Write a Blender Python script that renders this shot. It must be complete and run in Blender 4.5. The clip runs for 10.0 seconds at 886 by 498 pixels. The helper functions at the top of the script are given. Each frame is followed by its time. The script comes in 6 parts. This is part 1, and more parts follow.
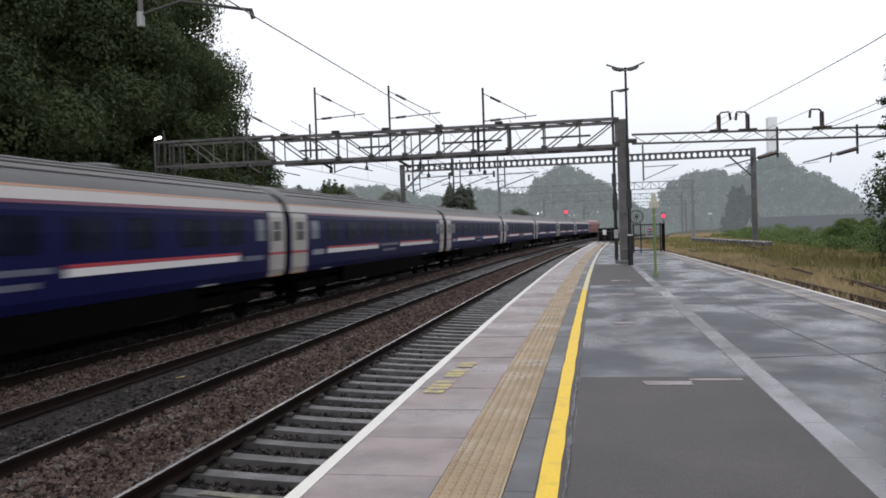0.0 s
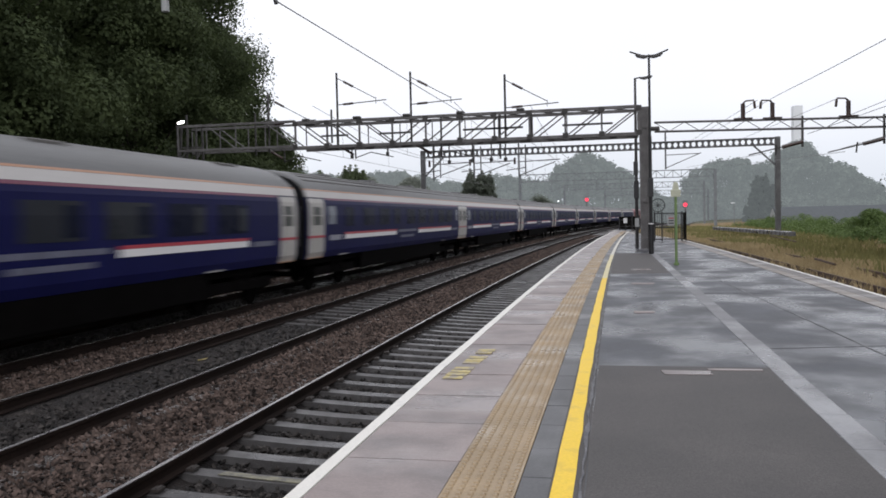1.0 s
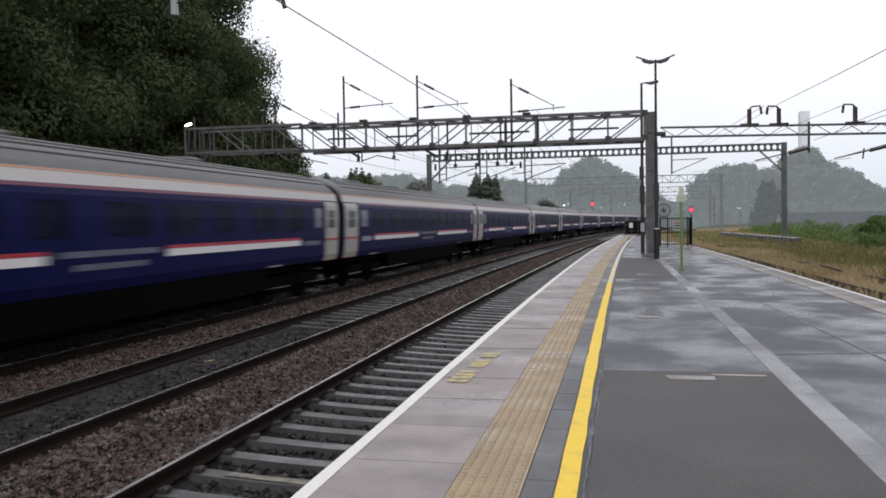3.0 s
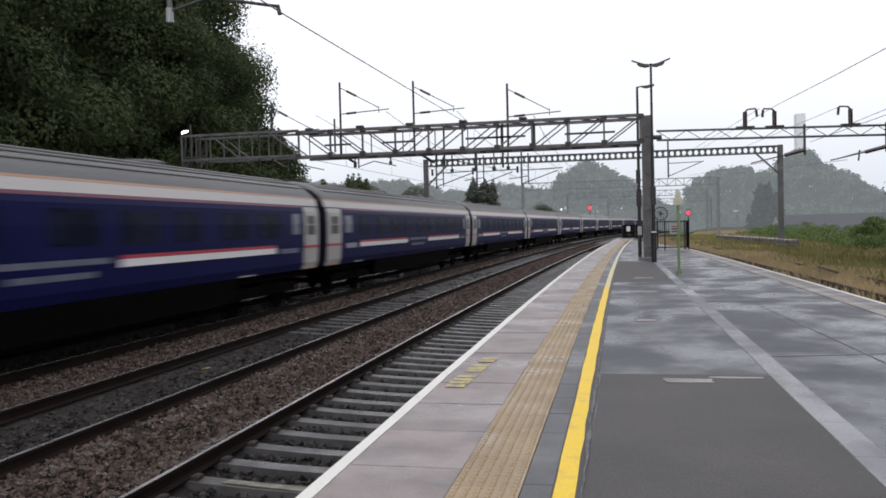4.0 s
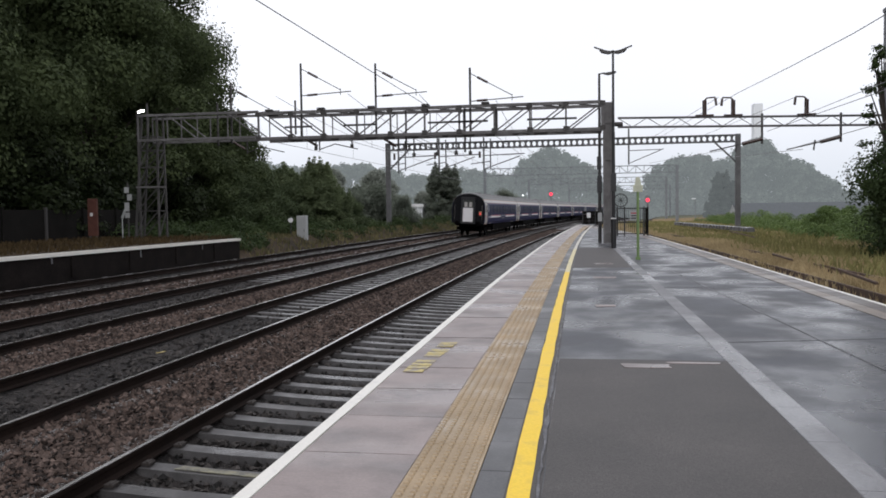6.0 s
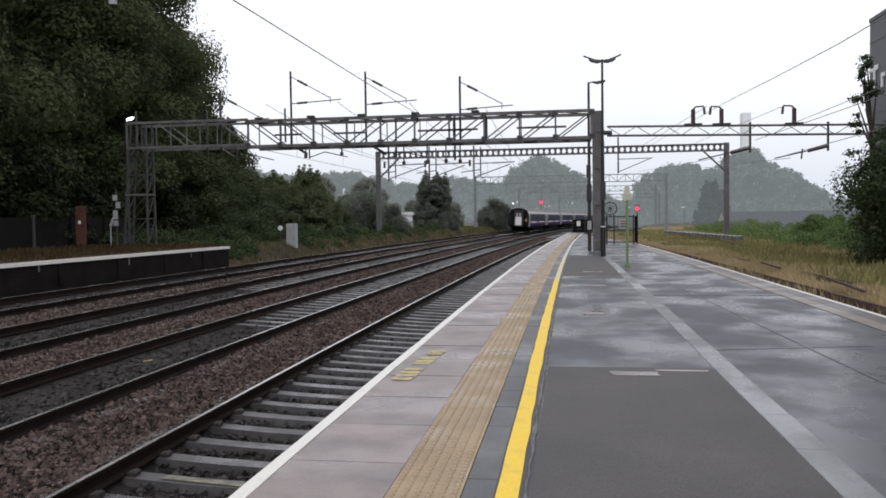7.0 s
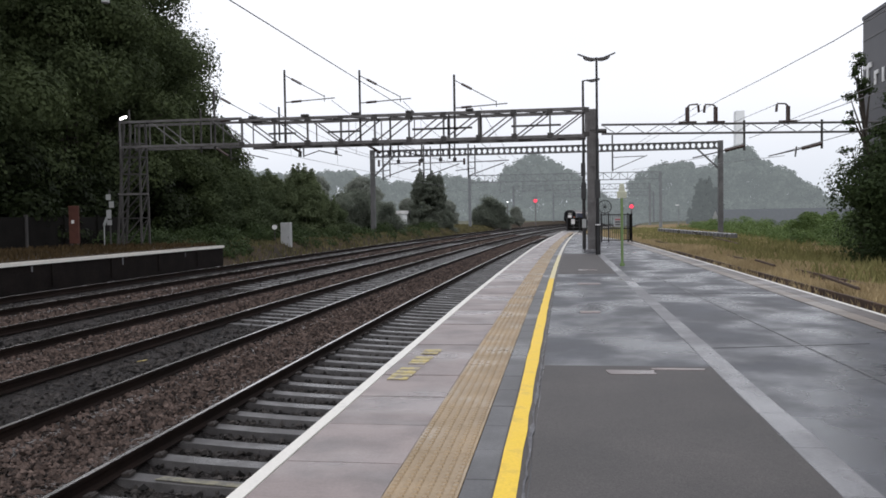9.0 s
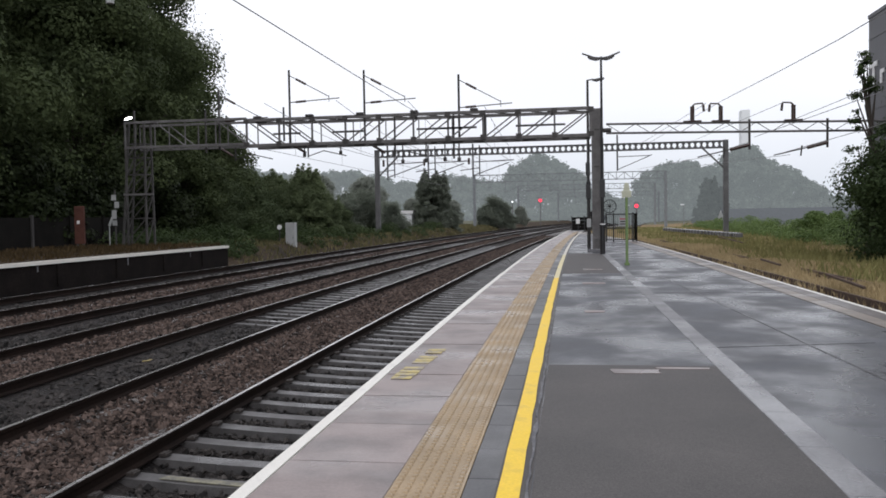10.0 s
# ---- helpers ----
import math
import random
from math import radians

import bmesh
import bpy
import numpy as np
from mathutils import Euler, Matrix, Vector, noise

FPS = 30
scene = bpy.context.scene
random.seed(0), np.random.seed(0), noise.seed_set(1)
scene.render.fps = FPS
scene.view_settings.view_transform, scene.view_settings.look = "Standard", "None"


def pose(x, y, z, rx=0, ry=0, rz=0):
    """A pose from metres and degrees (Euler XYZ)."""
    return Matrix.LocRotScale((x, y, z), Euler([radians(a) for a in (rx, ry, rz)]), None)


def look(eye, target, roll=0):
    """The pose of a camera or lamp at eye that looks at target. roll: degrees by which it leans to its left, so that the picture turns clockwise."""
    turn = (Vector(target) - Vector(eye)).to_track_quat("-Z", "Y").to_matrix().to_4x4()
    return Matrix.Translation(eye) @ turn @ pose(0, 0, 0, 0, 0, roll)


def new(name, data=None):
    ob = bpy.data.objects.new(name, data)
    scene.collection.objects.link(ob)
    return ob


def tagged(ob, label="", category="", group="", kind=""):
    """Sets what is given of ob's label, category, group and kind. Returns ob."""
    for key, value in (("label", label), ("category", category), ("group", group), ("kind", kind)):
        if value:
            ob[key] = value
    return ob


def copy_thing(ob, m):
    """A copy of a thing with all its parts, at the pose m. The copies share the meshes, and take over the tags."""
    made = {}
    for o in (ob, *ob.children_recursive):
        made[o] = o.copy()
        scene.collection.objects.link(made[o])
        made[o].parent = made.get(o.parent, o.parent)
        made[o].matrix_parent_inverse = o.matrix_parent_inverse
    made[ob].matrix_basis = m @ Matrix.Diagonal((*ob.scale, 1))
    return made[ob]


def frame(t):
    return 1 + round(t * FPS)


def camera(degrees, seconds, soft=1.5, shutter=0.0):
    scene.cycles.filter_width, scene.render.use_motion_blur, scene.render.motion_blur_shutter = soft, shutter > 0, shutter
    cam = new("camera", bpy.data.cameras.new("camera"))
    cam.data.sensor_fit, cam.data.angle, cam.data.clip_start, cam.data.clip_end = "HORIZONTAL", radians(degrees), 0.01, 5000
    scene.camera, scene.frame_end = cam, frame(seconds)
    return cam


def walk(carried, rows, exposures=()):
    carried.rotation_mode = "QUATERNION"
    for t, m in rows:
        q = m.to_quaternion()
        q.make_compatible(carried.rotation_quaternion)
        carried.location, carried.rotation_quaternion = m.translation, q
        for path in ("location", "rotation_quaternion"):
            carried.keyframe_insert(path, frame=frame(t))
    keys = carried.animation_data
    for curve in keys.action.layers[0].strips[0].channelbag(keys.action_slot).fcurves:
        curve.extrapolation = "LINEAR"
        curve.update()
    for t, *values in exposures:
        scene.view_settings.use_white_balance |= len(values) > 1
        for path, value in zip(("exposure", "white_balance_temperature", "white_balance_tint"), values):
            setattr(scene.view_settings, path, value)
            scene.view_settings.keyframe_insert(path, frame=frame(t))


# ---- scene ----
cam = camera(57.1, 10.0, soft=1.7, shutter=0.3)
PATH = [
    (0, (-0.026, -0.058, 1.476), (-0.383, 1.91, 1.435), -1.9),
    (0.5, (-0.022, -0.067, 1.482), (-0.394, 1.897, 1.415), -1.6),
    (1, (-0.026, -0.095, 1.483), (-0.431, 1.862, 1.41), -1.3),
    (1.5, (-0.026, -0.138, 1.488), (-0.455, 1.814, 1.416), -1.0),
    (2, (-0.038, -0.146, 1.491), (-0.46, 1.808, 1.419), -1.0),
    (2.5, (-0.032, -0.154, 1.492), (-0.45, 1.8, 1.421), -0.8),
    (4, (-0.008, -0.151, 1.49), (-0.42, 1.805, 1.438), -1.4),
    (4.5, (-0.014, -0.124, 1.483), (-0.416, 1.834, 1.421), -1.4),
    (5, (-0.018, -0.113, 1.48), (-0.401, 1.848, 1.406), -1.2),
    (5.5, (-0.009, -0.089, 1.476), (-0.367, 1.877, 1.391), -1.0),
    (6, (-0.007, -0.049, 1.474), (-0.327, 1.923, 1.383), -0.8),
    (7.5, (0.013, -0.029, 1.466), (-0.278, 1.948, 1.402), -0.8),
    (8, (0.011, -0.014, 1.468), (-0.273, 1.965, 1.402), -0.9),
    (8.5, (0.006, -0.006, 1.472), (-0.282, 1.972, 1.4), -0.9),
    (9, (-0.007, -0.005, 1.47), (-0.29, 1.973, 1.395), -0.9),
    (9.5, (0.0, 0.001, 1.47), (-0.288, 1.979, 1.395), -0.8),
    (10, (0.003, 0.005, 1.463), (-0.292, 1.982, 1.388), -1.0),
]
walk(cam, [(t, look(eye, target, roll)) for t, eye, target, roll in PATH], exposures=[(0, 0.0, 6380, 13), (10, 0.0, 6380, 13)])


# ---- world and light: a bright overcast, wet morning ----
world = bpy.data.worlds.new("overcast_sky")
scene.world = world
world.use_nodes = True
wn = world.node_tree
wn.nodes.clear()
w_out = wn.nodes.new("ShaderNodeOutputWorld")
w_bg = wn.nodes.new("ShaderNodeBackground")
w_sky = wn.nodes.new("ShaderNodeTexSky")
w_sky.sky_type = 'NISHITA'
w_sky.sun_disc = False
w_sky.sun_elevation, w_sky.sun_rotation = radians(38), radians(200)
w_sky.air_density, w_sky.dust_density = 1.0, 3.0
w_tc = wn.nodes.new("ShaderNodeTexCoord")
w_sep = wn.nodes.new("ShaderNodeSeparateXYZ")
w_ramp = wn.nodes.new("ShaderNodeValToRGB")
w_ramp.color_ramp.elements[0].position = 0.0
w_ramp.color_ramp.elements[0].color = (0.76, 0.82, 0.88, 1)
w_ramp.color_ramp.elements[1].position = 0.42
w_ramp.color_ramp.elements[1].color = (1.20, 1.22, 1.26, 1)
e_mid = w_ramp.color_ramp.elements.new(0.13)
e_mid.color = (1.08, 1.11, 1.15, 1)
w_noise = wn.nodes.new("ShaderNodeTexNoise")
w_noise.inputs["Scale"].default_value = 2.2
w_noise.inputs["Detail"].default_value = 3.0
w_cloud = wn.nodes.new("ShaderNodeMapRange")
w_cloud.inputs["From Min"].default_value, w_cloud.inputs["From Max"].default_value = 0.3, 0.7
w_cloud.inputs["To Min"].default_value, w_cloud.inputs["To Max"].default_value = 0.93, 1.05
w_mul = wn.nodes.new("ShaderNodeVectorMath")
w_mul.operation = 'SCALE'
w_scale = wn.nodes.new("ShaderNodeVectorMath")
w_scale.operation = 'SCALE'
w_scale.inputs["Scale"].default_value = 0.06
w_mix = wn.nodes.new("ShaderNodeMix")
w_mix.data_type = 'RGBA'
w_mix.inputs["Factor"].default_value = 0.06
wn.links.new(w_tc.outputs["Generated"], w_sep.inputs[0])
wn.links.new(w_tc.outputs["Generated"], w_noise.inputs["Vector"])
wn.links.new(w_sep.outputs["Z"], w_ramp.inputs["Fac"])
wn.links.new(w_noise.outputs["Fac"], w_cloud.inputs["Value"])
wn.links.new(w_ramp.outputs["Color"], w_mul.inputs[0])
wn.links.new(w_cloud.outputs["Result"], w_mul.inputs["Scale"])
wn.links.new(w_sky.outputs["Color"], w_scale.inputs[0])
wn.links.new(w_mul.outputs["Vector"], w_mix.inputs["A"])
wn.links.new(w_scale.outputs["Vector"], w_mix.inputs["B"])
wn.links.new(w_mix.outputs["Result"], w_bg.inputs["Color"])
w_bg.inputs["Strength"].default_value = 1.0
wn.links.new(w_bg.outputs[0], w_out.inputs["Surface"])

sun_data = bpy.data.lights.new("sun", 'SUN')
sun_data.energy, sun_data.angle, sun_data.color = 0.5, radians(40), (1.0, 0.97, 0.93)
sun = new("sun", sun_data)
sun.matrix_world = look((20, -60, 60), (0, 20, 0))

# ---- plan: the line bends gently to the right ----
K2, K3 = 0.000637, 8.06e-7
CANT = 0.0508
EDGE = -1.78


def bend(y):
    return K2 * y * y / 2 + (K3 * min(y, 260.0) ** 3 / 6 if y > 0 else 0.0)


def slope(y):
    return K2 * y + (K3 * min(y, 260.0) ** 2 / 2 if y > 0 else 0.0)


def rail_z(u):
    return -0.915 + CANT * (-2.55 - u)


# ---- materials ----
def material(name, base, rough=0.6, metal=0.0, vary=0.25, scale=3.0, fine=40.0, bump=0.15, second=None, wet=None,
             island=False, rand=0.0, emit=None, stretch=(1, 1, 1), spec=0.5, bump_dist=0.01, ramp=(0.35, 0.68), laid=False):
    """A node material: base colour with stains at a large and grain at a small scale, fine relief, optional wet patches."""
    m = bpy.data.materials.new(name)
    m.use_nodes = True
    nt = m.node_tree
    b = nt.nodes["Principled BSDF"]
    b.inputs["Metallic"].default_value = metal
    b.inputs["Specular IOR Level"].default_value = spec
    tc = nt.nodes.new("ShaderNodeTexCoord")
    mp = nt.nodes.new("ShaderNodeMapping")
    mp.inputs["Scale"].default_value = stretch
    coords = nt.nodes.new("ShaderNodeNewGeometry").outputs["Position"] if laid else tc.outputs["Object"]
    nt.links.new(coords, mp.inputs["Vector"])

    def tex(s, detail=6.0, rough_=0.6):
        n = nt.nodes.new("ShaderNodeTexNoise")
        n.inputs["Scale"].default_value, n.inputs["Detail"].default_value = s, detail
        n.inputs["Roughness"].default_value = rough_
        nt.links.new(mp.outputs[0], n.inputs["Vector"])
        return n

    big, small = tex(scale), tex(fine, 4.0)
    sec = second or tuple(c * (1 - 1.6 * vary) for c in base)
    cr = nt.nodes.new("ShaderNodeValToRGB")
    cr.color_ramp.elements[0].position, cr.color_ramp.elements[1].position = ramp
    cr.color_ramp.elements[0].color, cr.color_ramp.elements[1].color = (*sec, 1), (*base, 1)
    nt.links.new(big.outputs["Fac"], cr.inputs["Fac"])
    mr = nt.nodes.new("ShaderNodeMapRange")
    mr.inputs["From Min"].default_value, mr.inputs["From Max"].default_value = 0.3, 0.7
    mr.inputs["To Min"].default_value, mr.inputs["To Max"].default_value = 1 - vary, 1 + vary
    nt.links.new(small.outputs["Fac"], mr.inputs["Value"])
    sc = nt.nodes.new("ShaderNodeVectorMath")
    sc.operation = 'SCALE'
    nt.links.new(cr.outputs["Color"], sc.inputs[0])
    nt.links.new(mr.outputs["Result"], sc.inputs["Scale"])
    col = sc.outputs["Vector"]
    if rand:
        if island:
            src = nt.nodes.new("ShaderNodeNewGeometry").outputs["Random Per Island"]
        else:
            src = nt.nodes.new("ShaderNodeObjectInfo").outputs["Random"]
        rr = nt.nodes.new("ShaderNodeMapRange")
        rr.inputs["To Min"].default_value, rr.inputs["To Max"].default_value = 1 - rand, 1 + rand
        nt.links.new(src, rr.inputs["Value"])
        s2 = nt.nodes.new("ShaderNodeVectorMath")
        s2.operation = 'SCALE'
        nt.links.new(col, s2.inputs[0])
        nt.links.new(rr.outputs["Result"], s2.inputs["Scale"])
        col = s2.outputs["Vector"]
    nt.links.new(col, b.inputs["Base Color"])
    if wet:
        wscale, lo, hi, r_wet, wstretch = wet
        mp2 = nt.nodes.new("ShaderNodeMapping")
        mp2.inputs["Scale"].default_value = wstretch
        nt.links.new(coords, mp2.inputs["Vector"])
        wt = nt.nodes.new("ShaderNodeTexNoise")
        wt.inputs["Scale"].default_value, wt.inputs["Detail"].default_value = wscale, 4.0
        nt.links.new(mp2.outputs[0], wt.inputs["Vector"])
        wr = nt.nodes.new("ShaderNodeMapRange")
        wr.interpolation_type = 'SMOOTHSTEP'
        wr.inputs["From Min"].default_value, wr.inputs["From Max"].default_value = lo, hi
        wr.inputs["To Min"].default_value, wr.inputs["To Max"].default_value = rough, r_wet
        nt.links.new(wt.outputs["Fac"], wr.inputs["Value"])
        nt.links.new(wr.outputs["Result"], b.inputs["Roughness"])
    else:
        rr2 = nt.nodes.new("ShaderNodeMapRange")
        rr2.inputs["To Min"].default_value, rr2.inputs["To Max"].default_value = max(rough - 0.12, 0.02), min(rough + 0.12, 1)
        nt.links.new(big.outputs["Fac"], rr2.inputs["Value"])
        nt.links.new(rr2.outputs["Result"], b.inputs["Roughness"])
    if bump:
        bp = nt.nodes.new("ShaderNodeBump")
        bp.inputs["Strength"].default_value, bp.inputs["Distance"].default_value = bump, bump_dist
        nt.links.new(small.outputs["Fac"], bp.inputs["Height"])
        nt.links.new(bp.outputs[0], b.inputs["Normal"])
    if emit:
        b.inputs["Emission Color"].default_value, b.inputs["Emission Strength"].default_value = (*emit[0], 1), emit[1]
    return m


def leaf_material(name, base, second, gloss=0.5, through_light=0.25, spread=0.45):
    """Foliage: colour differs from leaf to leaf and from bough to bough, with light through the leaf."""
    m = bpy.data.materials.new(name)
    m.use_nodes = True
    nt = m.node_tree
    b = nt.nodes["Principled BSDF"]
    b.inputs["Roughness"].default_value = gloss
    b.inputs["Specular IOR Level"].default_value = 0.1
    geo = nt.nodes.new("ShaderNodeNewGeometry")
    tc = nt.nodes.new("ShaderNodeTexCoord")
    no = nt.nodes.new("ShaderNodeTexNoise")
    no.inputs["Scale"].default_value, no.inputs["Detail"].default_value = 0.5, 3.0
    nt.links.new(tc.outputs["Object"], no.inputs["Vector"])
    mx = nt.nodes.new("ShaderNodeMath")
    mx.operation = 'MULTIPLY_ADD'
    mx.inputs[1].default_value = spread
    nt.links.new(geo.outputs["Random Per Island"], mx.inputs[0])
    off = nt.nodes.new("ShaderNodeMapRange")
    off.inputs["From Min"].default_value, off.inputs["From Max"].default_value = 0.3, 0.7
    off.inputs["To Min"].default_value, off.inputs["To Max"].default_value = 0.0, 0.55
    nt.links.new(no.outputs["Fac"], off.inputs["Value"])
    nt.links.new(off.outputs["Result"], mx.inputs[2])
    cr = nt.nodes.new("ShaderNodeValToRGB")
    cr.color_ramp.elements[0].color, cr.color_ramp.elements[1].color = (*base, 1), (*second, 1)
    nt.links.new(mx.outputs[0], cr.inputs["Fac"])
    nt.links.new(cr.outputs["Color"], b.inputs["Base Color"])
    tr = nt.nodes.new("ShaderNodeBsdfTranslucent")
    nt.links.new(cr.outputs["Color"], tr.inputs["Color"])
    ms = nt.nodes.new("ShaderNodeMixShader")
    ms.inputs[0].default_value = through_light
    nt.links.new(b.outputs[0], ms.inputs[1])
    nt.links.new(tr.outputs[0], ms.inputs[2])
    nt.links.new(ms.outputs[0], nt.nodes["Material Output"].inputs["Surface"])
    return m


M_BALLAST = material("ballast_bed", (0.062, 0.050, 0.044), 0.6, spec=0.35, vary=0.5, scale=0.7, fine=22, bump=0.9, second=(0.017, 0.013, 0.012), bump_dist=0.04)
M_STONE = material("ballast_stone", (0.094, 0.070, 0.060), 0.72, spec=0.14, vary=0.3, scale=5, fine=60, bump=0.3, second=(0.038, 0.026, 0.021), island=True, rand=0.9)
M_STONE_OILY = material("oily_ballast_stone", (0.042, 0.037, 0.034), 0.65, spec=0.2, vary=0.3, scale=5, fine=60, bump=0.3, second=(0.022, 0.020, 0.019), island=True, rand=0.9)
M_FINES = material("track_fines", (0.034, 0.029, 0.027), 0.75, spec=0.08, vary=0.4, scale=1.2, fine=30, bump=0.7, second=(0.010, 0.009, 0.009), bump_dist=0.03)
for m_, w_ in ((M_BALLAST, 1.0), (M_STONE, 0.5), (M_FINES, 0.3)):
    # sheen at shallow angles: wet film catching sky, plus mist painted onto the far bed
    m_.node_tree.nodes["Principled BSDF"].inputs["Sheen Weight"].default_value = w_
    m_.node_tree.nodes["Principled BSDF"].inputs["Sheen Roughness"].default_value = 0.07
M_SLEEPER = material("concrete_sleeper", laid=True, base=(0.078, 0.074, 0.074), rough=0.5, vary=0.3, scale=4, fine=60, bump=0.2, rand=0.18, wet=(1.0, 0.42, 0.66, 0.2, (1, 1, 1)))
M_RAIL = material("rail_rust", (0.016, 0.010, 0.008), 0.85, spec=0.1, metal=0.0, vary=0.3, scale=2, fine=30, bump=0.2)
M_RAILTOP = material("rail_head", (0.72, 0.70, 0.69), 0.25, metal=0.8, vary=0.1, scale=1, fine=10, bump=0.0)
M_CLIP = material("rail_clip", (0.07, 0.06, 0.055), 0.6, metal=0.4)
M_CONC = material("platform_concrete", laid=True, base=(0.235, 0.190, 0.181), rough=0.45, vary=0.12, scale=1.6, fine=45, bump=0.12, rand=0.10,
                  second=(0.120, 0.098, 0.094), ramp=(0.33, 0.58), wet=(0.9, 0.42, 0.66, 0.22, (0.6, 1.2, 1)))
M_TACT = material("tactile_buff", laid=True, base=(0.35, 0.255, 0.15), rough=0.55, vary=0.15, scale=1.3, fine=50, bump=0.1, rand=0.04, second=(0.24, 0.175, 0.10),
                  wet=(1.5, 0.45, 0.7, 0.25, (1, 1, 1)))
M_GREYSLAB = material("grey_slab", laid=True, base=(0.082, 0.083, 0.088), rough=0.5, vary=0.25, scale=1.2, fine=50, bump=0.15, rand=0.06, wet=(1.1, 0.45, 0.7, 0.25, (1, 0.7, 1)))
M_ASPH = material("wet_asphalt", laid=True, base=(0.058, 0.063, 0.076), rough=0.6, vary=0.35, scale=1.1, fine=120, bump=0.4, second=(0.032, 0.034, 0.040), bump_dist=0.004, spec=0.48,
                  wet=(0.8, 0.38, 0.68, 0.13, (1.0, 0.75, 1)))
M_ASPH_NEW = material("damp_asphalt", laid=True, base=(0.080, 0.073, 0.071), rough=0.72, vary=0.45, scale=1.1, fine=110, bump=0.5, second=(0.048, 0.044, 0.043), bump_dist=0.004)
M_KERB = material("channel_concrete", laid=True, base=(0.150, 0.150, 0.160), rough=0.5, vary=0.2, scale=1.6, fine=50, bump=0.15, wet=(1.0, 0.4, 0.65, 0.15, (1, 0.5, 1)), rand=0.08)
M_COPE = material("buff_coping", laid=True, base=(0.20, 0.165, 0.135), rough=0.5, vary=0.15, scale=1.4, fine=45, bump=0.12, second=(0.13, 0.11, 0.095), wet=(0.9, 0.45, 0.7, 0.3, (0.6, 1.2, 1)))
M_EDGING = material("brown_edging", laid=True, base=(0.105, 0.09, 0.082), rough=0.5, vary=0.15, scale=1.4, fine=45, bump=0.12, second=(0.07, 0.06, 0.056), wet=(0.9, 0.45, 0.7, 0.3, (0.6, 1.2, 1)))
M_WHITE = material("white_line_paint", (0.68, 0.66, 0.61), 0.45, vary=0.07, scale=5, fine=60, bump=0.1, second=(0.5, 0.48, 0.46), ramp=(0.25, 0.42))
M_YELLOW = material("yellow_line_paint", (0.78, 0.53, 0.045), 0.5, spec=0.2, vary=0.08, scale=5, fine=60, bump=0.1, second=(0.62, 0.42, 0.05), ramp=(0.28, 0.45))
M_YELLOW_PALE = material("pale_yellow_line", (0.66, 0.56, 0.24), 0.45, vary=0.12, scale=3, fine=60, bump=0.1, second=(0.50, 0.45, 0.28))
M_CREAM = material("cream_far_line", (0.58, 0.55, 0.44), 0.4, vary=0.12, scale=2, fine=60, bump=0.1, second=(0.42, 0.40, 0.35))
M_YELLOW_OLD = material("worn_yellow_paint", (0.44, 0.355, 0.13), 0.5, vary=0.2, scale=9, fine=60, bump=0.1, second=(0.24, 0.205, 0.15), ramp=(0.42, 0.52))
M_PAINTMARK = material("scuffed_sleeper_paint", (0.21, 0.198, 0.14), 0.6, vary=0.3, scale=7, fine=50, second=(0.10, 0.095, 0.08), ramp=(0.4, 0.6))
M_SEAL = material("grey_sealant", (0.050, 0.050, 0.058), 0.6, vary=0.4, scale=6, fine=50, bump=0.3, second=(0.12, 0.12, 0.13))
M_DARKBRICK = material("sooty_brick", (0.014, 0.011, 0.010), 0.9, spec=0.1, vary=0.35, scale=2, fine=20, bump=0.4)
M_GALV = material("galvanised_steel", (0.16, 0.155, 0.155), 0.6, metal=0.3, vary=0.2, scale=1.5, fine=25, bump=0.1, second=(0.09, 0.085, 0.085))
M_GALV_DARK = material("weathered_steel", (0.07, 0.066, 0.064), 0.65, metal=0.3, vary=0.25, scale=1.5, fine=25, bump=0.1)
# portal colour lightened a little for the haze at its distance
M_PORTAL = material("dull_portal_steel", (0.125, 0.125, 0.128), 0.65, metal=0.2, vary=0.25, scale=1.5, fine=25, bump=0.1)
M_WIRE = material("dull_wire", (0.27, 0.27, 0.28), 0.6, metal=0.3, bump=0)
M_INSUL = material("brown_porcelain", (0.06, 0.035, 0.03), 0.25, bump=0)
M_BLACK = material("black_paint", (0.018, 0.018, 0.02), 0.4, vary=0.2, bump=0.05)
M_GREEN = material("green_paint", (0.15, 0.23, 0.085), 0.6, vary=0.1, bump=0.05)
M_LIME = material("pale_green_cap", (0.46, 0.47, 0.36), 0.5, vary=0.1)
M_GREYBOX = material("grey_cabinet_paint", (0.34, 0.35, 0.35), 0.5, vary=0.1, scale=2, bump=0.05)
M_REDBOARD = material("faded_red_board", (0.10, 0.042, 0.032), 0.7, spec=0.2, vary=0.2)
M_SIGNWHITE = material("white_sign", (0.72, 0.72, 0.72), 0.4, vary=0.05, bump=0)
M_LAMP = material("lit_lamp", (0.9, 0.9, 0.9), 0.3, emit=((1.0, 0.96, 0.9), 9.0), bump=0)
M_LAMP_FAR = material("lit_white_aspect", (0.9, 0.9, 0.9), 0.3, emit=((0.95, 1.0, 0.98), 2.5), bump=0)
M_REDLAMP = material("lit_red_lens", (0.5, 0.02, 0.03), 0.3, emit=((1.0, 0.04, 0.08), 2.2), bump=0)
M_BLUE = material("coach_blue_paint", (0.009, 0.010, 0.060), 0.42, spec=0.07, vary=0.10, scale=0.8, fine=30, bump=0.02, second=(0.006, 0.007, 0.044))
M_ROOF = material("coach_roof_grey", (0.13, 0.132, 0.135), 0.5, spec=0.35, vary=0.15, scale=0.8, fine=20, bump=0.04, second=(0.085, 0.085, 0.085), stretch=(1, 0.3, 1))
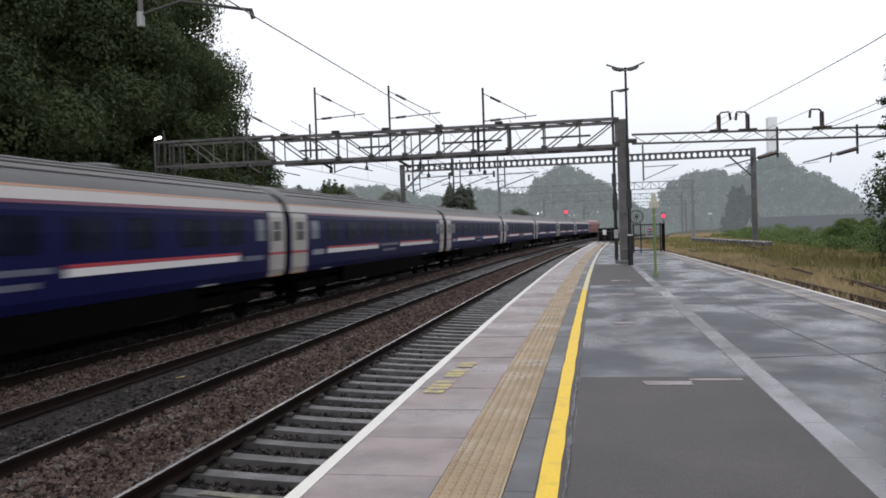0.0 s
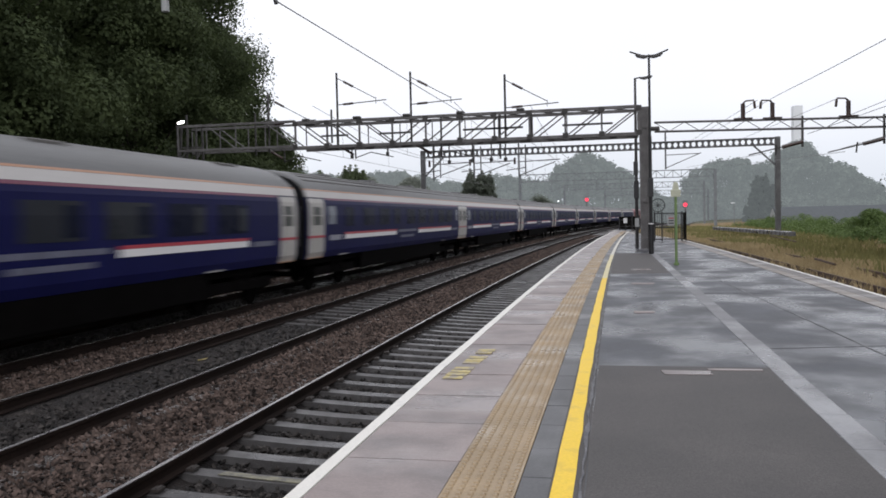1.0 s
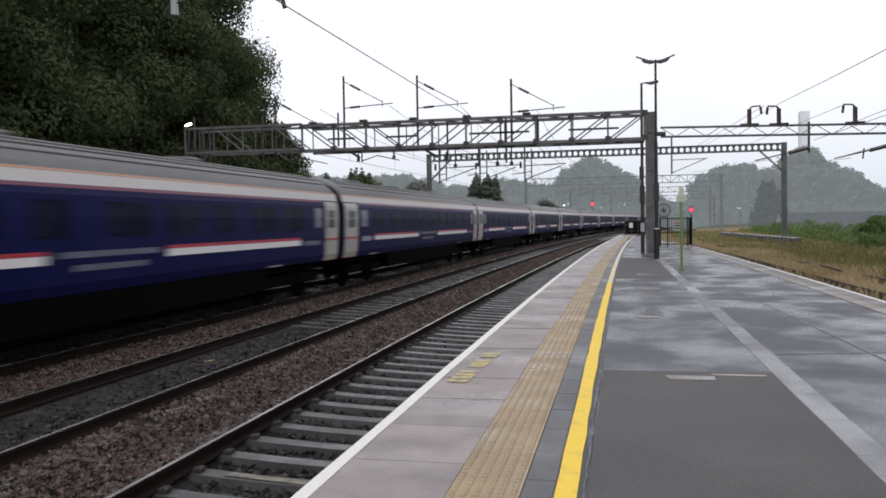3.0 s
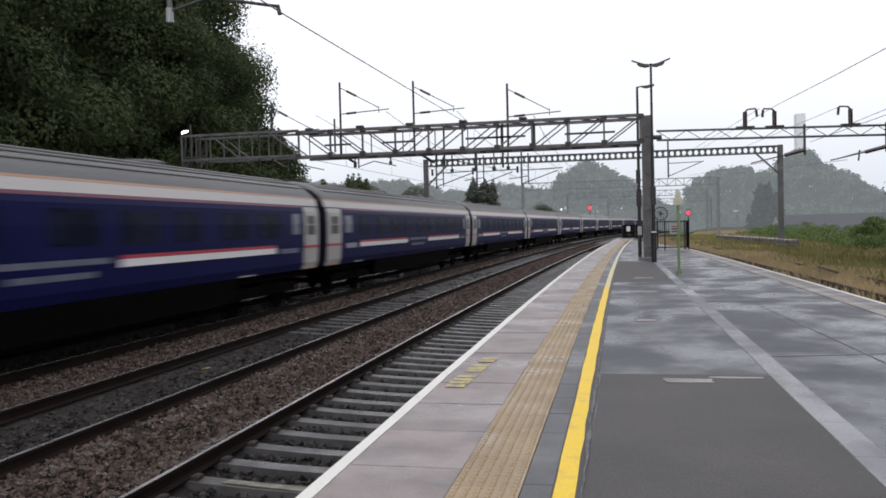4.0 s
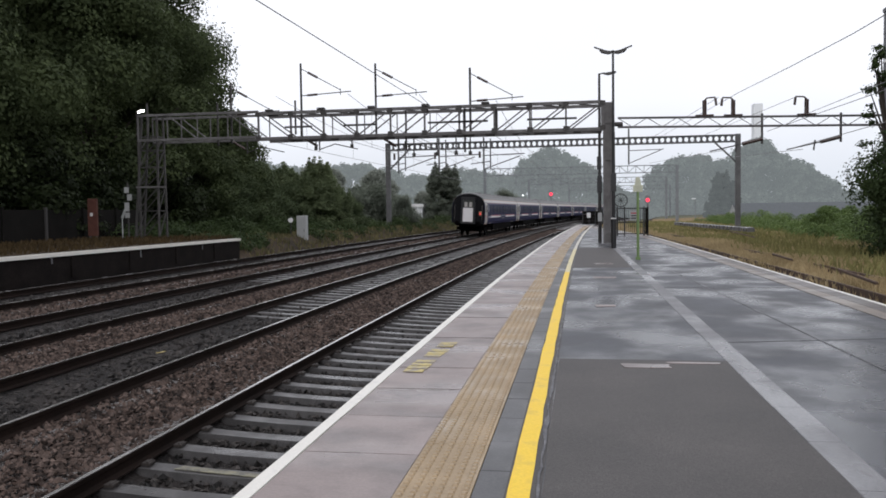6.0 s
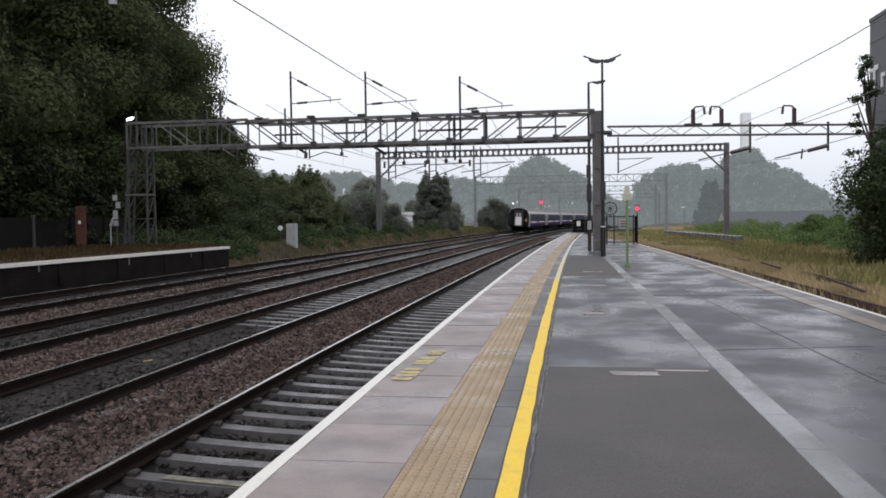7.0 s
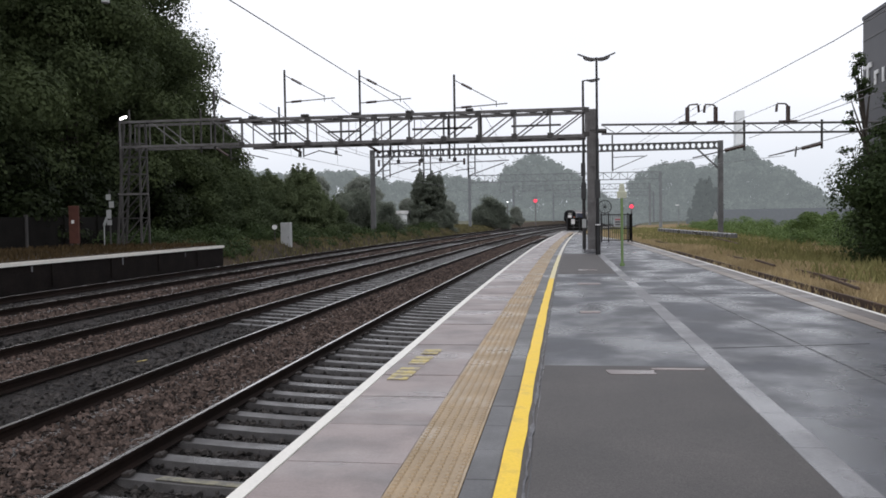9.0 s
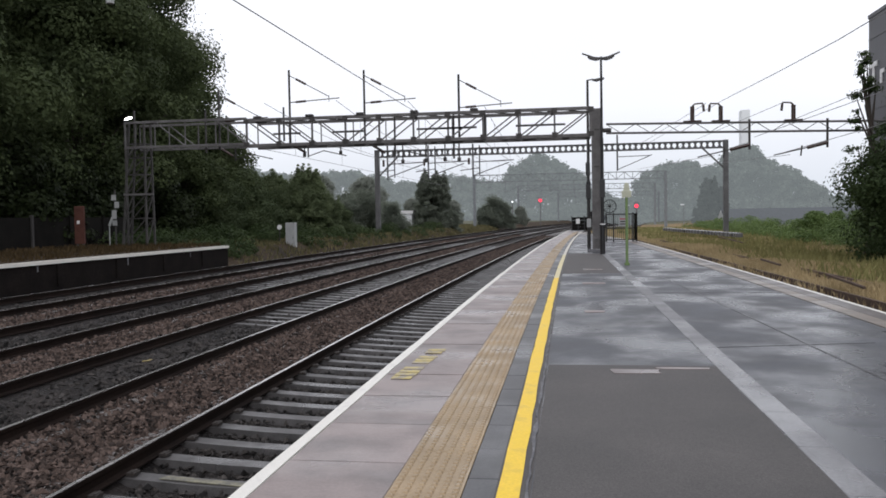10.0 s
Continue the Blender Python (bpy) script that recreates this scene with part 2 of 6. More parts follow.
M_BAND = material("coach_white_band", (0.48, 0.46, 0.45), 0.4, vary=0.06, scale=1, fine=20, bump=0)
M_STRIPE = material("coach_white_stripe", (0.74, 0.72, 0.72), 0.45, vary=0.05, bump=0)
M_REDSTRIPE = material("coach_red_stripe", (0.40, 0.04, 0.06), 0.35, vary=0.05, bump=0)
M_MAROON = material("coach_maroon_line", (0.13, 0.015, 0.05), 0.35, vary=0.05, bump=0)
M_ORANGE = material("coach_ochre_line", (0.36, 0.19, 0.11), 0.4, vary=0.05, bump=0)
M_DOORWHITE = material("coach_door_white", (0.43, 0.41, 0.385), 0.4, vary=0.12, scale=2, bump=0.02)
M_PANE = material("tinted_coach_window", (0.007, 0.009, 0.022), 0.3, spec=0.04, vary=0.1, bump=0)
M_BLINDED = material("coach_window_blind", (0.012, 0.014, 0.034), 0.3, spec=0.05, vary=0.1, bump=0)
M_PALEGLASS = material("frosted_coach_glass", (0.15, 0.165, 0.20), 0.3, vary=0.1, bump=0)
M_GREYHEAD = material("grimy_door_head", (0.11, 0.105, 0.10), 0.6, vary=0.2, bump=0.03)
# one near-black tone for underframe, skirts and bogies
M_UNDER = material("near_black_underframe", (0.0045, 0.004, 0.004), 0.95, spec=0.02, vary=0.3, scale=3, bump=0.2)
M_COACHEND = material("coach_end_grime", (0.009, 0.009, 0.011), 0.7, spec=0.12, vary=0.2, bump=0.05)
M_DOORGLASS = material("grey_door_glass", (0.070, 0.072, 0.068), 0.35, spec=0.2, vary=0.12, scale=1.5, bump=0)
# lighter panes: sky reflection put into the glass colour
M_SALOON = material("reflection_grey_glass", (0.026, 0.029, 0.036), 0.3, spec=0.1, vary=0.2, scale=1.2, bump=0)
M_LETTERPALE = material("pale_lettering", (0.34, 0.34, 0.40), 0.4, bump=0)
M_TAIL = material("dim_red_lens", (0.35, 0.03, 0.03), 0.3, emit=((1.0, 0.06, 0.06), 1.0), bump=0)
M_LETTER = material("silver_lettering", (0.15, 0.155, 0.21), 0.4, bump=0)
M_LOCO = material("loco_maroon", (0.20, 0.05, 0.06), 0.35, vary=0.1, bump=0)
M_GRASS_GROUND = material("rough_ground", (0.085, 0.075, 0.04), 0.9, vary=0.4, scale=0.12, fine=6, bump=0.5, second=(0.045, 0.055, 0.025), bump_dist=0.1)
M_DIRT = material("brown_dirt", (0.055, 0.038, 0.022), 0.9, spec=0.15, vary=0.4, scale=0.8, fine=10, bump=0.4)
M_STRAW = material("straw_litter", (0.27, 0.195, 0.10), 0.9, spec=0.1, vary=0.4, scale=0.35, fine=14, bump=0.5, second=(0.13, 0.095, 0.05), bump_dist=0.05)
M_DRYGRASS = leaf_material("dry_grass", (0.28, 0.215, 0.115), (0.56, 0.45, 0.27), 0.7)
M_WEED = leaf_material("brown_weed", (0.03, 0.022, 0.012), (0.09, 0.062, 0.03), 0.8)
M_WEEDGREEN = leaf_material("weed_green", (0.13, 0.135, 0.05), (0.32, 0.29, 0.13), 0.8)
M_VERGE = leaf_material("verge_grass", (0.055, 0.058, 0.028), (0.19, 0.165, 0.085), 0.8)
# distant steel, with the haze put into its pale colour
M_FARSTEEL = material("haze_paled_steel", (0.19, 0.205, 0.215), 0.7, vary=0.1, bump=0)
M_SCRUB = leaf_material("bramble_leaf", (0.055, 0.095, 0.028), (0.18, 0.25, 0.085))
M_LEAF_DARK = leaf_material("lime_tree_leaf", (0.038, 0.052, 0.025), (0.105, 0.132, 0.056), 0.65, 0.3, 0.2)
# near black: gloom under the trees is put into the hedge leaf colour
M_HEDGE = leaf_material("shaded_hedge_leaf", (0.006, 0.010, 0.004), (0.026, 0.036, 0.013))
M_LEAF_ASH = leaf_material("ash_leaf", (0.026, 0.042, 0.017), (0.070, 0.098, 0.038), 0.6, 0.3, 0.25)
# thin mist put into the next four leaf colours, strongest in the last two
M_LEAF_BUSH = leaf_material("elder_leaf", (0.050, 0.068, 0.036), (0.120, 0.152, 0.075), 0.6, 0.45, 0.3)
M_LEAF_MID = leaf_material("birch_leaf", (0.085, 0.110, 0.060), (0.205, 0.248, 0.128), 0.6, 0.5, 0.35)
M_LEAF_GREY = leaf_material("mist_paled_leaf", (0.230, 0.250, 0.220), (0.340, 0.360, 0.310), 0.7, 0.6, 0.2)
M_LEAF_THORN = leaf_material("mist_paled_thorn_leaf", (0.135, 0.155, 0.125), (0.235, 0.260, 0.205), 0.7, 0.6, 0.2)
M_LEAF_PALE = leaf_material("haze_glow_wood", (0.020, 0.026, 0.020), (0.130, 0.155, 0.125), 0.8, 0.25, 0.25)
M_LEAF_FAR = leaf_material("haze_glow_leaf", (0.034, 0.042, 0.035), (0.055, 0.065, 0.052), 0.8, 0.25, 0.2)
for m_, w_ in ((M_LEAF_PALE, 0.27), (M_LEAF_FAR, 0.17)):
    # haze before the distant woods and trees, put in as a faint glow
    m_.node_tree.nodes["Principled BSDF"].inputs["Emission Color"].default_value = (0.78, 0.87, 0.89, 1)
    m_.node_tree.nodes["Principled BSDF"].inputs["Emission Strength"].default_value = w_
M_BARK = material("bark", (0.06, 0.048, 0.038), 0.85, vary=0.35, scale=3, fine=18, bump=0.6, stretch=(1, 1, 0.25))
M_WOOD_DARK = material("dark_fence_wood", (0.011, 0.010, 0.009), 0.9, spec=0.1, vary=0.3, scale=2, fine=20)
# near white: haze put into the tower's colour; shared by the white hut
M_FARWALL = material("pale_distant_wall", (0.82, 0.84, 0.86), 0.8, vary=0.06, bump=0)
M_FARROOF = material("distant_slate", (0.125, 0.135, 0.142), 0.85, spec=0.05, vary=0.1, bump=0)
M_CLAD = material("dark_cladding", (0.055, 0.055, 0.065), 0.5, vary=0.1, scale=0.4, bump=0.05)
M_RUBBLE = material("rusty_scrap_rail", (0.10, 0.06, 0.04), 0.8, vary=0.3)


# ---- mesh building ----
class Shape:
    """Collects vertices and faces of one mesh."""

    def __init__(self):
        self.v, self.f, self.m = [], [], []

    def add(self, verts, faces, mat=0):
        o = len(self.v)
        self.v.extend(tuple(q) for q in verts)
        self.f.extend(tuple(i + o for i in q) for q in faces)
        self.m.extend([mat] * len(faces))

    def box(self, x0, x1, y0, y1, z0, z1, mat=0, c=0.0):
        """A box; c bevels its upright and top edges."""
        if c <= 0:
            v = [(x, y, z) for z in (z0, z1) for x, y in ((x0, y0), (x1, y0), (x1, y1), (x0, y1))]
            self.add(v, [(3, 2, 1, 0), (4, 5, 6, 7), (0, 1, 5, 4), (1, 2, 6, 5), (2, 3, 7, 6), (3, 0, 4, 7)], mat)
            return
        v = []
        for z, i in ((z0, 0), (z1 - c, 0), (z1, c)):
            v += [(x0 + i, y0 + i, z), (x1 - i, y0 + i, z), (x1 - i, y1 - i, z), (x0 + i, y1 - i, z)]
        f = [(3, 2, 1, 0), (8, 9, 10, 11)]
        for r in (0, 4):
            f += [(r + a, r + (a + 1) % 4, r + 4 + (a + 1) % 4, r + 4 + a) for a in range(4)]
        self.add(v, f, mat)

    def tube(self, p, q, r, r2=None, n=8, mat=0, cap=True):
        p, q = Vector(p), Vector(q)
        r2 = r if r2 is None else r2
        d = (q - p).normalized()
        a = d.orthogonal().normalized()
        if n == 4:
            ref = Vector((0, 0, 1)) if abs(d.z) < 0.9 else Vector((0, 1, 0))
            a = (d.cross(ref).normalized() + d.cross(ref).cross(d).normalized()).normalized()
        b = d.cross(a)
        v = []
        for c, rr in ((p, r), (q, r2)):
            v += [c + (a * math.cos(2 * math.pi * i / n) + b * math.sin(2 * math.pi * i / n)) * rr for i in range(n)]
        f = [(i, (i + 1) % n, n + (i + 1) % n, n + i) for i in range(n)]
        if cap:
            f += [tuple(range(n - 1, -1, -1)), tuple(range(n, 2 * n))]
        self.add(v, f, mat)

    def loft(self, rings, mat=0, closed=True, caps=True):
        """Joins equal rings of points in turn."""
        n = len(rings[0])
        v = [q for r in rings for q in r]
        f = []
        for j in range(len(rings) - 1):
            for i in range(n if closed else n - 1):
                k = (i + 1) % n
                f.append((j * n + i, j * n + k, (j + 1) * n + k, (j + 1) * n + i))
        if caps and closed:
            f += [tuple(range(n - 1, -1, -1)), tuple(range((len(rings) - 1) * n, len(rings) * n))]
        self.add(v, f, mat)

    def mesh(self, name, mats, smooth=False):
        me = bpy.data.meshes.new(name)
        me.from_pydata(self.v, [], self.f)
        for m in mats if isinstance(mats, (list, tuple)) else [mats]:
            me.materials.append(m)
        if len(me.materials) > 1:
            me.polygons.foreach_set("material_index", self.m)
        if smooth:
            me.polygons.foreach_set("use_smooth", [True] * len(me.polygons))
        me.update()
        return me


def part(name, shape, mats, parent=None, label="", smooth=False, at=None):
    ob = new(name, shape.mesh(name, mats, smooth))
    if parent is not None:
        ob.parent = parent
    if at is not None:
        ob.matrix_basis = at
    return tagged(ob, label)


def holder(name, m=None):
    ob = new(name)
    ob.empty_display_size = 0.3
    if m is not None:
        ob.matrix_basis = m
    return ob


def strip(name, u0, u1, z, ys, mats, parent=None, thick=0.0, jitter=0.0, curve=bend, seed=1):
    """A band that follows the line's bend; u0 and u1 may be functions of y."""
    rnd = random.Random(seed)
    s = Shape()
    rings = []
    for y in ys:
        a = u0(y) if callable(u0) else u0
        b = u1(y) if callable(u1) else u1
        a, b = a + rnd.uniform(-jitter, jitter), b + rnd.uniform(-jitter, jitter)
        c = curve(y)
        zz = z(y) if callable(z) else z
        if thick:
            rings.append([(a + c, y, zz - thick), (b + c, y, zz - thick), (b + c, y, zz), (a + c, y, zz)])
        else:
            rings.append([(b + c, y, zz), (a + c, y, zz)])
    s.loft(rings[::-1], closed=bool(thick), caps=bool(thick))
    return part(name, s, mats, parent)


def span(a, b, step):
    n = max(1, int(round((b - a) / step)))
    return [a + (b - a) * i / n for i in range(n + 1)]


# ---- ground ----
def build_ground():
    s = Shape()
    us = [-1500, -400, -120, -60, -34, -26, -20, -17, -15.2, -1.6, 4.4, 5.2, 6.0, 7, 11, 15, 20, 34, 60, 140, 400, 1500]
    zs = [3.0, 2.0, 1.2, 0.7, 0.5, 0.4, 0.3, 0.1, -0.95, -1.45, -1.2, -0.55, -0.5, -0.45, -0.35, -0.2, -0.1, -0.2, -0.8, -1.5, -2, -3]
    rings = []
    for y in [-300, -120, -60, -30, -15, 0, 10, 20, 30, 40, 50, 60, 75, 90, 110, 130, 160, 200, 250, 320, 400, 600, 1000, 2500]:
        c = bend(y) if y < 420 else bend(420)
        rings.append([(u + c * (1 if abs(u) < 70 else 0), y, z + (noise.noise((u * 0.13, y * 0.1, 3)) * 0.12 if u > 6 or u < -20 else 0))
                      for u, z in zip(us[::-1], zs[::-1])])
    s.loft(rings[::-1], closed=False)
    for k, f in enumerate(s.f):
        y = sum(s.v[q][1] for q in f) / len(f)
        u = sum(s.v[q][0] for q in f) / len(f) - bend(min(y, 420))
        s.m[k] = 1 if -21 < u < -2 or 4.3 < u < 5.8 else 2 if 5.8 < u < 17 and -40 < y < 170 else 0
    tagged(part("ground", s, [M_GRASS_GROUND, M_DIRT, M_STRAW], smooth=True), "rough grassy earth beside the railway", "ground", kind="structure")


# ---- tracks ----
RAILS = ((-2.825, -4.33), (-6.08, -7.57), (-9.21, -10.76), (-12.48, -13.96))


def build_trackbed():
    ys = span(-60, 120, 3) + span(128, 430, 8)
    profile = [(-1.55, -1.30)]
    for k, (r, l) in enumerate(RAILS):
        zr, zl = rail_z(r), rail_z(l)
        low = 0.05 if k == 0 else 0.0
        profile += [(r + 0.75, zr - 0.27), (r + 0.35, zr - 0.165), (r - 0.12, zr - 0.20 - low), ((r + l) / 2, (zr + zl) / 2 - 0.215 - low),
                    (l + 0.12, zl - 0.20 - low), (l - 0.13, zl - 0.15), (l - 0.45, zl - 0.13), (l - 0.7, zl - 0.22)]
    profile += [(-15.0, -0.9)]
    s = Shape()
    dark = set()
    for r, l in RAILS:
        for j in range(len(profile) - 1):
            m = (profile[j][0] + profile[j + 1][0]) / 2
            if l - 0.05 < m < r + 0.05:
                dark.add(j)
    for y0, y1 in zip(ys, ys[1:]):
        for j in range(len(profile) - 1):
            (ua, za), (ub, zb) = profile[j], profile[j + 1]
            s.add([(ua + bend(y0), y0, za), (ua + bend(y1), y1, za), (ub + bend(y1), y1, zb), (ub + bend(y0), y0, zb)], [(0, 1, 2, 3)], 1 if j in dark else 0)
    tagged(part("ballast_bed", s, [M_BALLAST, M_FINES]), "brown crushed-stone ballast under the tracks", "ballast", kind="structure")


def build_tracks():
    head = [(-0.036, 0), (-0.036, -0.035), (-0.010, -0.05), (-0.010, -0.125), (-0.07, -0.145), (-0.07, -0.16),
            (0.07, -0.16), (0.07, -0.145), (0.010, -0.125), (0.010, -0.05), (0.036, -0.035), (0.036, 0)]
    ys = span(-60, 120, 4) + span(126, 430, 6)
    sl = Shape()
    n = 6
    rings = []
    for i in range(n + 1):
        x = -1.25 + 2.5 * i / n
        z = (-0.004, 0.0, -0.008, -0.012, -0.008, 0.0, -0.004)[i]
        rings.append([(x, 0.13, z - 0.16), (x, 0.105, z), (x, -0.105, z), (x, -0.13, z - 0.16)])
    sl.loft(rings[::-1])
    sl_mesh = sl.mesh("sleeper", M_SLEEPER)
    cl = Shape()
    cl.box(0.07, 0.16, -0.06, 0.06, 0.0, 0.03)
    cl.tube((0.13, -0.05, 0.028), (0.13, 0.05, 0.028), 0.016, n=5)
    cl_mesh = cl.mesh("rail_clip", M_CLIP)
    ranges = ((-12.0, 75.0), (17.5, 66.0), (25.0, 70.0), (34.0, 70.0))
    words = ("beside the platform coping, on grey concrete sleepers", "with ballast-covered sleepers", "used by the sleeping-car train", "beside the far platform")
    for k, (r, l) in enumerate(RAILS):
        t = holder("track")
        tagged(t, "worn steel rails " + words[k], "railway track", "running lines")
        for u in (r, l):
            s = Shape()
            rings = [[(u + bend(y) + a, y, rail_z(u) + b) for a, b in head] for y in ys]
            s.loft(rings[::-1])
            rail = part("rail", s, M_RAIL, t, "rusty rail with a bright worn head")
            s2 = Shape()
            rings = [[(u + bend(y) - 0.024, y, rail_z(u) - 0.004), (u + bend(y) - 0.024, y, rail_z(u) + 0.003),
                      (u + bend(y) + 0.024, y, rail_z(u) + 0.003), (u + bend(y) + 0.024, y, rail_z(u) - 0.004)] for y in ys]
            s2.loft(rings)
            part("running_surface", s2, M_RAILTOP, rail, "polished steel running surface")
        a, b = ranges[k]
        if b > a:
            y = a
            rnd = random.Random(k)
            while y < b:
                z = (rail_z(r) + rail_z(l)) / 2 - 0.163 + (0.006 if k else 0)
                o = new("sleeper", sl_mesh)
                o.parent = t
                o.matrix_basis = pose((r + l) / 2 + bend(y) + rnd.uniform(-0.015, 0.015), y, z, 0, math.degrees(math.atan(CANT)), -math.degrees(math.atan(slope(y))) + rnd.uniform(-0.6, 0.6))
                if k == 0 and abs(y - 7.35) < 0.1:
                    mark = Shape()
                    mark.loft([[(-0.35, -0.05, z_), (0.55, -0.07, z_), (0.50, 0.03, z_), (-0.30, 0.055, z_)] for z_ in (-0.004, 0.004)])
                    part("paint_mark", mark, M_PAINTMARK, o, "worn yellow paint on the sleeper")
                if k == 0 and -6 < y < 26:
                    for u in (r, l):
                        for turn in (0, 180):
                            c = new("rail_clip", cl_mesh)
                            c.parent = t
                            c.matrix_basis = pose(u + bend(y), y, rail_z(u) - 0.163, 0, 0, turn)
                y += 0.645


def build_litter():
    for x, y, z, w, d, mat in ((-6.45, 10.9, -0.92, 0.045, 0.03, M_SIGNWHITE), (-7.05, 12.9, -0.88, 0.07, 0.04, M_YELLOW_OLD)):
        s = Shape()
        s.loft([[(x - w, y - d, z + k), (x + w * 0.8, y - d * 0.6, z + k + 0.01), (x + w, y + d, z + k + 0.02), (x - w * 0.6, y + d * 0.8, z + k)] for k in (0.0, 0.012)])
        tagged(part("litter", s, mat), "scrap of pale litter lying between the rails", "litter", "litter on the track")


def build_ballast_stones():
    """Loose stones on the bed near the camera."""
    rng = np.random.default_rng(4)
    base = np.array([(1, 0, 0), (-1, 0, 0), (0, 1, 0), (0, -1, 0), (0, 0, 1), (0, 0, -1)], float)
    tri = np.array([(0, 2, 4), (2, 1, 4), (1, 3, 4), (3, 0, 4), (2, 0, 5), (1, 2, 5), (3, 1, 5), (0, 3, 5)])
    zones = ((-6.0, -4.40, -6, 100, 66000), (-4.2, -2.4, -6, 45, 19000), (-9.1, -7.68, 7, 100, 30000), (-7.45, -6.2, 5, 40, 4200), (-12.4, -10.9, 12, 100, 14000), (-10.6, -9.4, 9, 60, 4000), (-13.8, -12.65, 14, 60, 2500))
    for ua, ub, ya, yb, n in zones:
        u = rng.uniform(ua, ub, n)
        y = ya + (yb - ya) * rng.uniform(0, 1, n) ** 3.0
        z = -0.915 + CANT * (-2.55 - u) - 0.185
        if ua in (-6.0, -9.1, -12.4):
            z = z + 0.02
        else:
            z = z - (0.055 if ua == -4.2 else 0.02)
        c = K2 * y * y / 2 + K3 * np.maximum(y, 0) ** 3 / 6
        r = rng.uniform(0.018, 0.042, n) * (1 + np.maximum(y, 0) / 50)
        pts = base[None] * rng.uniform(0.55, 1.25, (n, 6, 1)) + rng.normal(0, 0.22, (n, 6, 3))
        a = rng.uniform(0, 6.28, n)
        ca, sa = np.cos(a)[:, None], np.sin(a)[:, None]
        x2 = pts[..., 0] * ca - pts[..., 1] * sa
        y2 = pts[..., 0] * sa + pts[..., 1] * ca
        pts = np.stack([x2, y2, pts[..., 2] * 0.8], -1) * r[:, None, None]
        pts += np.stack([u + c, y, z + rng.uniform(-0.005, 0.02, n)], -1)[:, None]
        shoulder = ua in (-6.0, -9.1, -12.4)
        me = bpy.data.meshes.new("ballast_stones")
        me.from_pydata(pts.reshape(-1, 3).tolist(), [], (tri[None] + (6 * np.arange(n))[:, None, None]).reshape(-1, 3).tolist())
        me.materials.append(M_STONE if shoulder else M_STONE_OILY)
        tagged(new("ballast_stones", me), "loose brown and grey ballast stones between the tracks" if shoulder else "dark oily ballast stones between the rails", "ballast", kind="stuff")


# ---- platform ----
RIGHT = 4.59


def right_edge(y):
    return RIGHT - 0.000252 * y * y - (0.0 if y < 47 else 0.07 * (y - 47)) - bend(y)


